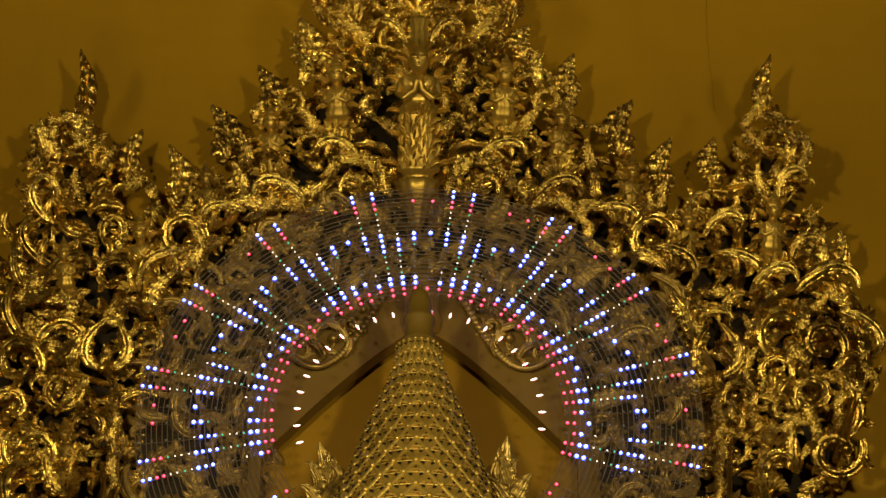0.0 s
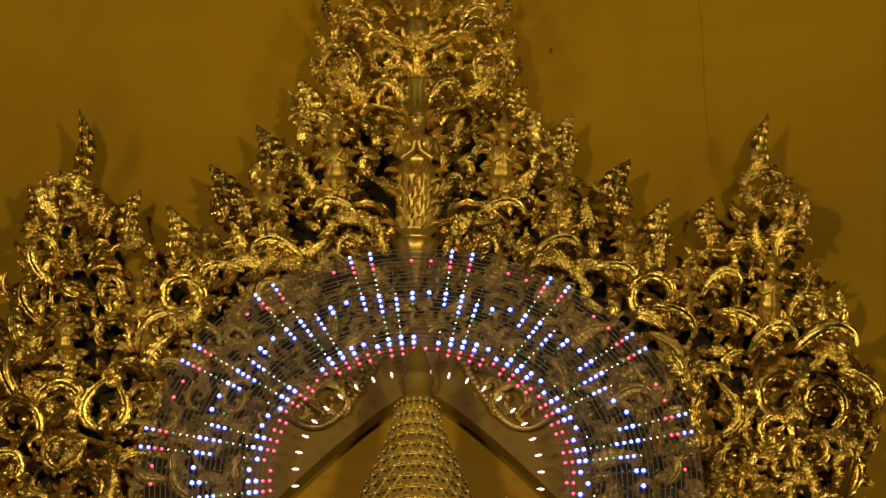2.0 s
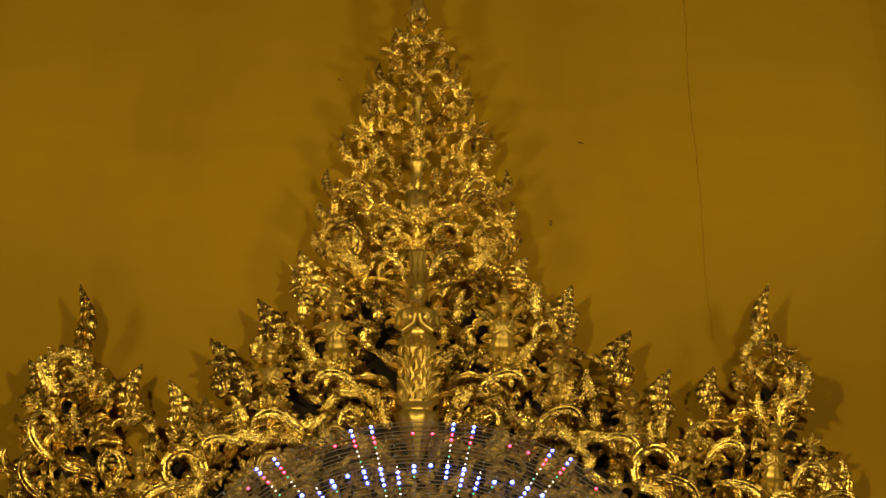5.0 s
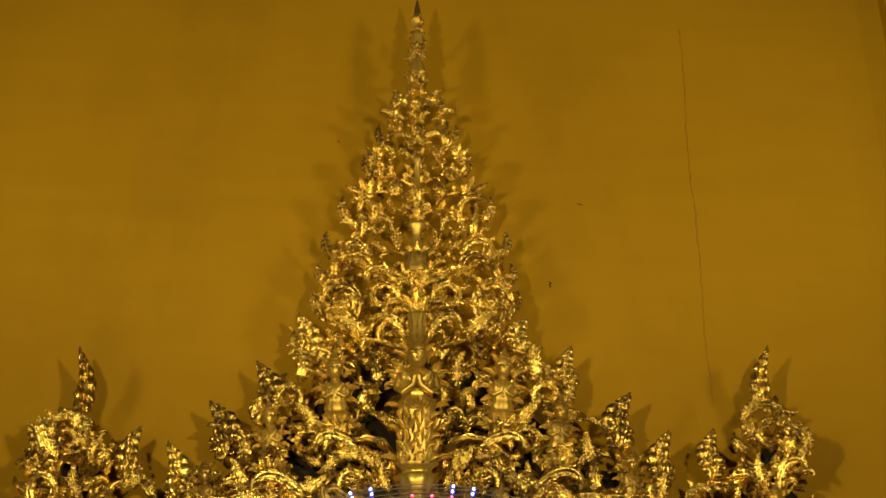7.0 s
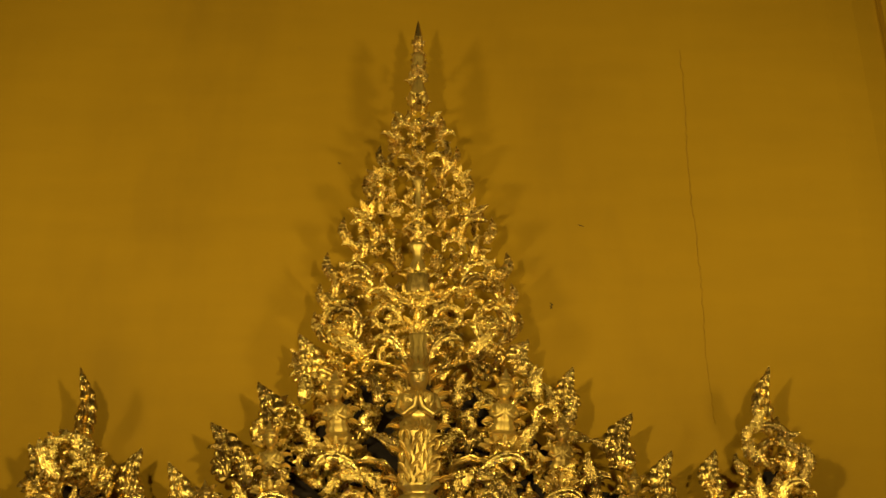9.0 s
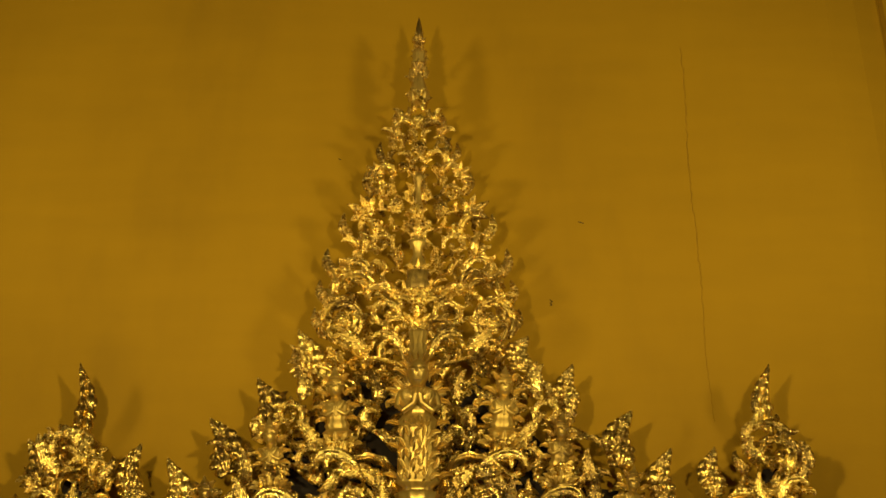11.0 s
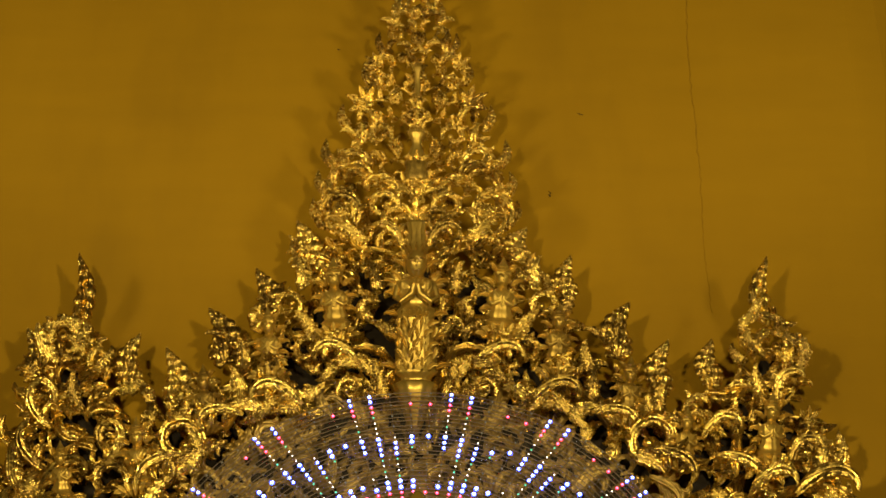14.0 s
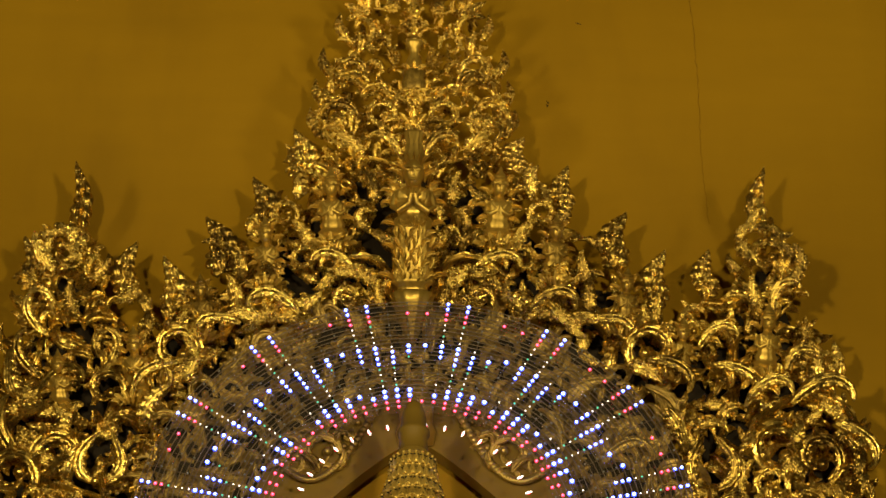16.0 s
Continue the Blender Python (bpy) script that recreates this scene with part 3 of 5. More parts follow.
def stem(parent, points, radius, y, taper=0.5):
    """A bent carved stalk through a few points."""
    pts = []
    n = 8
    for k in range(len(points) - 1):
        p0, p1, p2, p3 = points[max(k - 1, 0)], points[k], points[k + 1], points[min(k + 2, len(points) - 1)]
        for i in range(n):
            u = i / n
            q = []
            for d in (0, 1):
                a = 2 * p1[d]
                b = (p2[d] - p0[d]) * u
                c = (2 * p0[d] - 5 * p1[d] + 4 * p2[d] - p3[d]) * u * u
                e = (-p0[d] + 3 * p1[d] - 3 * p2[d] + p3[d]) * u ** 3
                q.append(0.5 * (a + b + c + e))
            pts.append(tuple(q))
    pts.append(points[-1])
    s = Soup()
    blade(s, [(x - parent.location.x, z - parent.location.z) for x, z in pts], lambda q: radius * (1 - (1 - taper) * q), lambda q: radius * 1.1, lobes=max(4, len(pts) // 4), veins=1, lobe_deep=0.5, across=7)
    me = s.mesh("stalk", GOLD)
    me.transform(Matrix.Translation((0, y - parent.location.y, 0)))
    return part("stalk", me, parent)


def garland(parent, points, count, size, form, side, y):
    """Overlapping leaves that follow a bent line, each lying along it, larger in the middle."""
    for k in range(count):
        u = (k + 0.5) / count * (len(points) - 1)
        i = min(int(u), len(points) - 2)
        (x0, z0), (x1, z1) = points[i], points[i + 1]
        (x2, z2) = points[min(i + 2, len(points) - 1)]
        f = u - i
        a0 = math.atan2(x1 - x0, z1 - z0)
        a1 = math.atan2(x2 - x1, z2 - z1) if i + 2 < len(points) else a0
        way = math.degrees(a0 + ((a1 - a0 + math.pi) % (2 * math.pi) - math.pi) * f * 0.6)
        grow = 0.8 + 0.35 * math.sin(math.pi * (k + 0.5) / count)
        carve(parent, form, x0 + (x1 - x0) * f, y + 0.012 * (k % 2), z0 + (z1 - z0) * f, size * grow, way + 12 * side, side, 0.95)


# central spire
spire = thing("carved_spire", -0.016, 9.0, 9.026, "tall tapering spire of gilded carved leaves against an ochre wall", "carving")
SPIRE = [(-0.03, 11.42), (0.01, 11.24), (0.03, 11.01), (0.04, 10.83), (0.07, 10.72), (0.11, 10.57), (0.19, 10.33), (0.28, 10.06), (0.35, 9.86), (0.40, 9.66), (0.43, 9.47), (0.43, 9.21), (0.51, 8.99), (-0.54, 8.99), (-0.47, 9.21), (-0.47, 9.47), (-0.44, 9.67), (-0.40, 9.86), (-0.35, 10.07), (-0.25, 10.34), (-0.18, 10.57), (-0.13, 10.72), (-0.10, 10.83), (-0.09, 11.01), (-0.06, 11.24), (-0.03, 11.42)]
turned(spire, "spire_tip", -0.027, 8.93, 11.205, [(0.014, 0.000), (0.026, 0.012), (0.029, 0.034), (0.023, 0.060), (0.020, 0.085), (0.016, 0.120), (0.009, 0.155), (0.002, 0.178)], 7, 0.06)
carve(spire, "fan", -0.027, 8.87, 11.215, 0.066, 0, 1)
carve(spire, "blossom", -0.027, 8.87, 11.150, 0.062, 0, 1)
carve(spire, "fan", -0.027, 8.86, 11.085, 0.066, 180, 1)
carve(spire, "comma", -0.052, 8.87, 11.215, 0.060, -20, -1)
carve(spire, "comma", -0.002, 8.87, 11.215, 0.060, 20, 1)
carve(spire, "fan", -0.027, 8.86, 10.985, 0.080, 0, 1)
turned(spire, "knop", -0.025, 8.93, 10.936, [(0.019, 0.000), (0.043, 0.023), (0.053, 0.057), (0.031, 0.080), (0.043, 0.104), (0.028, 0.133), (0.034, 0.156), (0.019, 0.190)], 9, 0.08)
carve(spire, "comma", -0.076, 8.93, 10.880, 0.126, -35, -1)
carve(spire, "comma", 0.020, 8.93, 10.878, 0.126, 35, 1)
carve(spire, "comma", -0.078, 8.93, 10.739, 0.100, -35, -1)
carve(spire, "comma", 0.030, 8.93, 10.728, 0.100, 35, 1)
turned(spire, "niche_bud", -0.024, 8.93, 10.736, [(0.025, 0.000), (0.049, 0.030), (0.055, 0.070), (0.037, 0.120), (0.025, 0.160), (0.006, 0.199)], 8, 0.08)
carve(spire, "blossom", -0.018, 8.93, 10.613, 0.105, 0, 1)
carve(spire, "comma", -0.089, 8.93, 10.556, 0.111, -80, -1)
carve(spire, "comma", 0.038, 8.93, 10.560, 0.111, 80, 1)
carve(spire, "comma", -0.144, 8.93, 10.638, 0.105, -30, -1)
carve(spire, "comma", 0.098, 8.93, 10.641, 0.105, 30, 1)
carve(spire, "comma", -0.109, 8.93, 10.679, 0.087, 10, -1)
carve(spire, "comma", 0.064, 8.93, 10.667, 0.087, -10, 1)
carve(spire, "blossom", -0.018, 8.93, 10.417, 0.098, 0, 1)
carve(spire, "scroll", -0.130, 8.95, 10.478, 0.115, -70, -1)
carve(spire, "scroll", 0.094, 8.95, 10.462, 0.114, 70, 1)
carve(spire, "comma", -0.179, 8.93, 10.498, 0.105, -75, -1)
carve(spire, "comma", 0.134, 8.93, 10.499, 0.105, 75, 1)
carve(spire, "comma", -0.089, 8.93, 10.332, 0.091, -90, -1)
carve(spire, "comma", 0.054, 8.93, 10.346, 0.092, 90, 1)
carve(spire, "blossom", -0.104, 8.93, 10.273, 0.073, 0, -1)
carve(spire, "blossom", 0.075, 8.93, 10.265, 0.073, 0, 1)
carve(spire, "fan", -0.253, 8.93, 10.240, 0.115, -50, -1)
carve(spire, "fan", 0.212, 8.93, 10.238, 0.115, 50, 1)
carve(spire, "comma", -0.191, 8.93, 10.209, 0.121, -80, -1)
carve(spire, "comma", 0.148, 8.93, 10.214, 0.121, 80, 1)
carve(spire, "fan", -0.028, 8.9, 10.097, 0.120, 0, 1)
carve(spire, "spray", -0.095, 8.93, 10.080, 0.152, -40, -1)
carve(spire, "spray", 0.050, 8.93, 10.084, 0.152, 40, 1)
carve(spire, "scroll", -0.189, 8.93, 10.088, 0.112, -20, -1)
carve(spire, "scroll", 0.155, 8.93, 10.087, 0.112, 20, 1)
carve(spire, "blossom", -0.134, 8.9, 9.960, 0.101, 0, -1)
carve(spire, "blossom", 0.095, 8.9, 9.948, 0.101, 0, 1)
carve(spire, "fan", -0.315, 8.92, 9.949, 0.155, -60, -1)
carve(spire, "fan", 0.280, 8.92, 9.957, 0.155, 60, 1)
carve(spire, "spray", -0.233, 8.93, 9.998, 0.152, -60, -1)
carve(spire, "spray", 0.190, 8.93, 9.987, 0.152, 60, 1)
turned(spire, "stalk_column", -0.019, 8.93, 9.759, [(0.015, 0.000), (0.023, 0.022), (0.015, 0.043), (0.015, 0.145), (0.023, 0.181), (0.015, 0.203), (0.012, 0.308), (0.023, 0.333), (0.012, 0.362)], 8, 0.06)
carve(spire, "spray", -0.106, 8.93, 9.862, 0.144, -50, -1)
carve(spire, "spray", 0.056, 8.93, 9.859, 0.144, 50, 1)
carve(spire, "scroll", -0.205, 8.9, 9.696, 0.142, 0, -1)
carve(spire, "scroll", 0.167, 8.9, 9.688, 0.142, 0, 1)
carve(spire, "comma", -0.282, 8.93, 9.808, 0.130, -40, -1)
carve(spire, "comma", 0.240, 8.93, 9.822, 0.130, 40, 1)
carve(spire, "comma", -0.334, 8.93, 9.714, 0.130, -20, -1)
carve(spire, "comma", 0.303, 8.93, 9.708, 0.130, 20, 1)
carve(spire, "fan", -0.016, 8.88, 9.666, 0.100, 180, 1)
carve(spire, "grapes", -0.115, 8.87, 9.575, 0.122, 0, -1, 0.8, 0)
carve(spire, "grapes", 0.076, 8.87, 9.575, 0.122, 0, 1, 0.8, 0)
turned(spire, "vase", -0.020, 8.89, 9.432, [(0.023, 0.000), (0.040, 0.018), (0.049, 0.061), (0.037, 0.105), (0.020, 0.145), (0.026, 0.175), (0.043, 0.202), (0.037, 0.219)], 12, 0.05)
carve(spire, "scroll", -0.339, 8.92, 9.499, 0.211, 15, -1)
carve(spire, "scroll", 0.299, 8.92, 9.519, 0.212, -15, 1)
carve(spire, "comma", -0.307, 8.88, 9.375, 0.179, -75, -1)
carve(spire, "comma", 0.271, 8.88, 9.368, 0.179, 75, 1)
carve(spire, "comma", -0.216, 8.93, 9.543, 0.105, -60, -1)
carve(spire, "comma", 0.185, 8.93, 9.534, 0.105, 60, 1)
carve(spire, "comma", -0.422, 8.93, 9.499, 0.146, 0, -1)
carve(spire, "comma", 0.374, 8.93, 9.493, 0.146, 0, 1)
carve(spire, "comma", -0.469, 8.93, 9.439, 0.145, -10, -1)
carve(spire, "comma", 0.430, 8.93, 9.428, 0.145, 10, 1)
carve(spire, "fan", -0.099, 8.88, 9.337, 0.138, -55, -1)
carve(spire, "fan", 0.056, 8.88, 9.347, 0.138, 55, 1)
carve(spire, "comma", -0.181, 8.9, 9.311, 0.178, -85, -1)
carve(spire, "comma", 0.161, 8.9, 9.309, 0.178, 85, 1)
turned(spire, "bowl", -0.019, 8.89, 9.281, [(0.023, 0.000), (0.040, 0.025), (0.057, 0.068), (0.065, 0.102), (0.048, 0.136), (0.057, 0.170)], 12, 0.06)
carve(spire, "scroll", -0.183, 8.9, 9.218, 0.176, -10, -1)
carve(spire, "scroll", 0.139, 8.9, 9.217, 0.176, 10, 1)
carve(spire, "scroll", -0.398, 8.9, 9.190, 0.245, 20, -1)
carve(spire, "scroll", 0.368, 8.9, 9.196, 0.245, -20, 1)
carve(spire, "blossom", -0.390, 8.86, 9.133, 0.114, 0, -1)
carve(spire, "blossom", 0.348, 8.86, 9.131, 0.114, 0, 1)
carve(spire, "fan", -0.020, 8.88, 9.172, 0.148, 0, 1)
carve(spire, "comma", -0.489, 8.93, 9.309, 0.144, -10, -1)
carve(spire, "comma", 0.456, 8.93, 9.294, 0.144, 10, 1)
carve(spire, "spray", -0.227, 8.88, 8.964, 0.229, -60, -1)
carve(spire, "spray", 0.213, 8.88, 8.957, 0.229, 60, 1)
carve(spire, "comma", -0.399, 8.9, 9.065, 0.142, -85, -1)
carve(spire, "comma", 0.374, 8.9, 9.076, 0.142, 85, 1)
carve(spire, "spray", -0.132, 8.93, 9.105, 0.138, -60, 1)
carve(spire, "spray", 0.103, 8.93, 9.103, 0.138, 60, -1)
carve(spire, "flame", -0.142, 9.02, 10.708, 0.123, -8, -1, 0.92)
carve(spire, "flame", 0.094, 9.02, 10.706, 0.124, 10, 1, 0.92)
carve(spire, "flame", -0.220, 9.02, 10.474, 0.128, -12, -1, 0.93)
carve(spire, "flame", 0.172, 9.02, 10.472, 0.126, 10, 1, 0.94)
carve(spire, "flame", -0.287, 9.02, 10.250, 0.137, -11, -1, 0.95)
carve(spire, "flame", 0.239, 9.02, 10.247, 0.136, 9, 1, 0.96)
carve(spire, "flame", -0.397, 9.02, 9.933, 0.150, -10, -1, 0.99)
carve(spire, "flame", 0.349, 9.02, 9.930, 0.149, 9, 1, 0.99)
carve(spire, "flame", -0.472, 9.02, 9.682, 0.156, -7, -1, 1.01)
carve(spire, "flame", 0.424, 9.02, 9.679, 0.157, 10, 1, 1.00)
carve(spire, "flame", -0.502, 9.02, 9.479, 0.138, -13, -1, 1.00)
carve(spire, "flame", 0.454, 9.02, 9.475, 0.135, 6, 1, 1.02)
carve(spire, "flame", -0.522, 9.02, 9.290, 0.135, -13, -1, 1.01)
carve(spire, "flame", 0.474, 9.02, 9.286, 0.134, 12, 1, 1.01)
fill(spire, SPIRE, 70, 0.085, (0.08, 0.115), 21, 9.01, 9.07, (-0.02, 9.03), kinds="mmmy", margin=0.25)
carve(spire, "comma", -0.051, 8.87, 10.975, 0.069, -40, -1)
carve(spire, "comma", 0.006, 8.87, 10.974, 0.069, 40, 1)
carve(spire, "comma", -0.055, 8.87, 10.880, 0.069, -60, -1)
carve(spire, "comma", 0.007, 8.87, 10.884, 0.069, 60, 1)
carve(spire, "comma", -0.059, 8.87, 10.748, 0.087, -40, -1)
carve(spire, "comma", 0.015, 8.87, 10.745, 0.087, 40, 1)
carve(spire, "comma", -0.025, 8.87, 10.709, 0.068, 180, 1)
carve(spire, "comma", -0.061, 8.87, 10.442, 0.073, -60, -1)
carve(spire, "comma", 0.022, 8.87, 10.441, 0.073, 60, 1)
carve(spire, "comma", -0.055, 8.87, 10.288, 0.079, 30, -1)
carve(spire, "comma", 0.017, 8.87, 10.290, 0.079, -30, 1)
carve(spire, "comma", -0.059, 8.87, 10.107, 0.078, -30, -1)
carve(spire, "comma", 0.022, 8.87, 10.105, 0.078, 30, 1)
carve(spire, "comma", -0.057, 8.87, 9.851, 0.089, -40, -1)
carve(spire, "comma", 0.022, 8.87, 9.853, 0.089, 40, 1)
carve(spire, "comma", -0.061, 8.87, 9.754, 0.082, -60, -1)
carve(spire, "comma", 0.023, 8.87, 9.750, 0.082, 60, 1)
carve(spire, "comma", -0.083, 8.87, 9.433, 0.087, -60, -1)
carve(spire, "comma", 0.049, 8.87, 9.434, 0.087, 60, 1)
carve(spire, "comma", -0.070, 8.87, 9.253, 0.097, -70, -1)
carve(spire, "comma", 0.038, 8.87, 9.250, 0.097, 70, 1)
carve(spire, "comma", -0.057, 8.87, 9.064, 0.102, -20, -1)
carve(spire, "comma", 0.030, 8.87, 9.062, 0.102, 20, 1)
carve(spire, "comma", -0.108, 8.87, 9.129, 0.097, -100, -1)
carve(spire, "comma", 0.078, 8.87, 9.127, 0.097, 100, 1)
carve(spire, "comma", -0.046, 8.9, 11.168, 0.057, -15, -1)
carve(spire, "comma", -0.005, 8.9, 11.166, 0.057, 15, 1)
carve(spire, "comma", -0.049, 8.9, 11.112, 0.063, -30, -1)
carve(spire, "comma", -0.001, 8.9, 11.110, 0.063, 30, 1)
carve(spire, "comma", -0.055, 8.9, 11.059, 0.063, -50, -1)
carve(spire, "comma", 0.007, 8.9, 11.058, 0.063, 50, 1)
carve(spire, "fan", -0.020, 8.84, 9.467, 0.116, 0, 1, 0.8, 0)
carve(spire, "comma", -0.043, 8.85, 9.544, 0.099, -15, -1)
carve(spire, "comma", 0.008, 8.85, 9.544, 0.099, 15, 1)
carve(spire, "comma", -0.057, 8.85, 9.436, 0.104, -50, -1)
carve(spire, "comma", 0.023, 8.85, 9.435, 0.104, 50, 1)
carve(spire, "fan", -0.015, 8.84, 9.292, 0.103, 180, 1, 1.1, 0)
carve(spire, "blossom", -0.014, 8.84, 9.602, 0.070, 0, 1)
carve(spire, "comma", -0.040, 8.86, 9.988, 0.101, -15, -1)
carve(spire, "comma", 0.001, 8.86, 9.988, 0.101, 15, 1)
carve(spire, "comma", -0.042, 8.86, 9.878, 0.095, -20, -1)
carve(spire, "comma", 0.004, 8.86, 9.875, 0.095, 20, 1)
carve(spire, "comma", -0.042, 8.86, 9.764, 0.094, -20, -1)
carve(spire, "comma", 0.006, 8.86, 9.764, 0.094, 20, 1)
carve(spire, "fan", -0.011, 8.86, 9.007, 0.113, 0, 1)
carve(spire, "blossom", -0.018, 8.85, 9.211, 0.074, 0, 1)
carve(spire, "blossom", -0.026, 8.88, 11.029, 0.057, 0, 1)
carve(spire, "blossom", -0.028, 8.88, 10.918, 0.056, 0, 1)
carve(spire, "blossom", -0.019, 8.88, 10.813, 0.056, 0, 1)
carve(spire, "fan", -0.020, 8.87, 9.810, 0.071, 180, 1)
carve(spire, "fan", -0.015, 8.87, 9.985, 0.072, 180, 1)
garland(spire, [(-0.416, 9.491), (-0.400, 9.415), (-0.299, 9.358), (-0.186, 9.320), (-0.115, 9.264)], 6, 0.100, "comma", 1, 8.87)
garland(spire, [(0.380, 9.489), (0.364, 9.412), (0.265, 9.356), (0.152, 9.319), (0.081, 9.263)], 6, 0.100, "comma", -1, 8.87)
garland(spire, [(-0.219, 8.998), (-0.371, 9.017), (-0.456, 9.108), (-0.442, 9.237), (-0.365, 9.256), (-0.349, 9.126)], 9, 0.100, "comma", 1, 8.86)
garland(spire, [(0.188, 8.997), (0.341, 9.015), (0.423, 9.105), (0.408, 9.234), (0.331, 9.253), (0.317, 9.124)], 9, 0.100, "comma", -1, 8.86)
# broad centre panel with the standing figures
centre = thing("carved_centre_panel", 0.001, 9.0, 7.836, "broad gilded carved panel with praying figures among scrolling leaves", "carving")
CENTRE = [(-0.58, 9.06), (-0.63, 8.77), (-0.79, 8.54), (-0.83, 8.30), (-0.99, 8.29), (-1.06, 8.12), (-1.20, 8.08), (-1.25, 7.97), (-1.19, 7.76), (-1.05, 7.54), (-0.79, 7.83), (-0.48, 8.01), (-0.00, 8.10), (0.47, 8.02), (0.78, 7.84), (1.09, 7.66), (1.22, 7.94), (1.19, 8.12), (1.06, 8.14), (0.93, 8.34), (0.79, 8.30), (0.74, 8.61), (0.60, 8.78), (0.54, 9.07)]
CENTRE_BOARD = [(-0.30, 8.98), (-0.51, 8.73), (-0.73, 8.52), (-0.80, 8.31), (-0.98, 8.24), (-1.19, 8.07), (-1.17, 7.81), (-1.07, 7.56), (-0.80, 7.88), (-0.49, 8.01), (-0.00, 8.07), (0.47, 8.02), (0.79, 7.86), (1.07, 7.64), (1.19, 8.03), (1.02, 8.29), (0.77, 8.33), (0.64, 8.53), (0.48, 8.74), (0.26, 8.99)]
carve(centre, "flame", -0.755, 8.98, 8.706, 0.293, -10, 1, 1.24)
carve(centre, "flame", -0.957, 8.98, 8.462, 0.293, -16, 1, 1.28)
carve(centre, "flame", -1.157, 8.98, 8.214, 0.296, -12, 1, 1.09)
carve(centre, "flame", -0.577, 8.98, 9.018, 0.281, -10, 1, 1.25)
carve(centre, "flame", 0.728, 8.98, 8.829, 0.229, 8, -1, 1.23)
carve(centre, "flame", 0.976, 8.98, 8.508, 0.291, 10, -1, 1.29)
carve(centre, "flame", 1.160, 8.98, 8.281, 0.284, 12, -1, 1.13)
carve(centre, "flame", 0.504, 8.98, 9.041, 0.183, 12, -1, 1.74)
figure(centre, -0.008, 8.85, 8.045, 0.800, True, 0)
figure(centre, -0.386, 8.92, 8.372, 0.416, False, -6)
figure(centre, 0.385, 8.92, 8.380, 0.416, False, 6)
figure(centre, -0.683, 8.92, 8.135, 0.362, False, -8)
figure(centre, 0.646, 8.92, 8.169, 0.361, False, 8)
figure(centre, -0.968, 8.92, 7.834, 0.329, False, -8)
figure(centre, 0.969, 8.92, 7.885, 0.336, False, 8)
carve(centre, "acanthus", -0.254, 8.84, 8.188, 0.256, 70, -1)
carve(centre, "acanthus", -0.400, 8.86, 8.186, 0.216, -75, -1)
carve(centre, "fan", -0.224, 8.84, 8.041, 0.112, -20, 1)
carve(centre, "scroll", -0.311, 8.86, 8.055, 0.145, -10, 1)
carve(centre, "acanthus", -0.664, 8.85, 7.931, 0.244, -75, -1)
carve(centre, "leaf", -0.539, 8.86, 8.053, 0.187, 60, -1)
carve(centre, "leaf", -0.780, 8.86, 7.895, 0.170, -100, -1)
carve(centre, "fan", -0.381, 8.83, 8.313, 0.124, -170, 1)
carve(centre, "leaf", -0.343, 8.88, 8.966, 0.185, -70, -1)
carve(centre, "acanthus", -0.178, 8.88, 8.943, 0.196, -50, -1)
carve(centre, "leaf", -0.242, 8.92, 8.745, 0.167, -20, -1)
carve(centre, "curl", -0.265, 8.92, 8.571, 0.166, -30, -1)
carve(centre, "acanthus", -0.523, 8.9, 8.622, 0.182, -30, -1)
carve(centre, "leaf", -0.543, 8.9, 8.433, 0.164, -40, -1)
carve(centre, "scroll", -0.627, 8.92, 8.602, 0.155, 10, -1)
carve(centre, "leaf", -0.618, 8.92, 8.776, 0.167, -20, -1)
carve(centre, "scroll", -0.525, 8.9, 8.315, 0.152, -30, -1)
carve(centre, "fan", -0.676, 8.84, 8.184, 0.108, -160, 1)
carve(centre, "leaf", -0.856, 8.88, 8.064, 0.172, -10, -1)
carve(centre, "scroll", -1.083, 8.86, 7.758, 0.270, 20, -1)
carve(centre, "scroll", -1.002, 8.88, 7.885, 0.173, -10, 1)
carve(centre, "acanthus", -0.893, 8.86, 7.824, 0.212, -100, -1)
carve(centre, "leaf", -0.850, 8.9, 8.261, 0.163, 0, -1)
carve(centre, "curl", -0.895, 8.94, 8.443, 0.121, 0, -1)
carve(centre, "leaf", -0.167, 8.92, 8.401, 0.164, -60, -1)
carve(centre, "leaf", -1.104, 8.92, 7.993, 0.134, 0, -1)
carve(centre, "blossom", -0.230, 8.8, 7.992, 0.096, 0, 1)
carve(centre, "acanthus", -1.121, 8.86, 7.570, 0.235, -120, -1)
carve(centre, "leaf", -1.023, 8.88, 7.616, 0.183, -130, -1)
stem(centre, [(-0.094, 8.065), (-0.164, 8.262), (-0.297, 8.287), (-0.425, 8.160)], 0.0358, 8.87, 0.5)
stem(centre, [(-0.469, 7.906), (-0.578, 8.002), (-0.762, 8.016), (-0.882, 7.838)], 0.0358, 8.88, 0.5)
carve(centre, "acanthus", 0.247, 8.84, 8.194, 0.256, -70, 1)
carve(centre, "acanthus", 0.393, 8.86, 8.194, 0.216, 75, 1)
carve(centre, "fan", 0.221, 8.84, 8.046, 0.112, 20, 1)
carve(centre, "scroll", 0.308, 8.86, 8.061, 0.145, 10, -1)
carve(centre, "acanthus", 0.664, 8.85, 7.944, 0.244, 75, 1)
carve(centre, "leaf", 0.536, 8.86, 8.064, 0.187, -60, 1)
carve(centre, "leaf", 0.781, 8.86, 7.911, 0.170, 100, 1)
carve(centre, "fan", 0.372, 8.83, 8.320, 0.124, 170, 1)
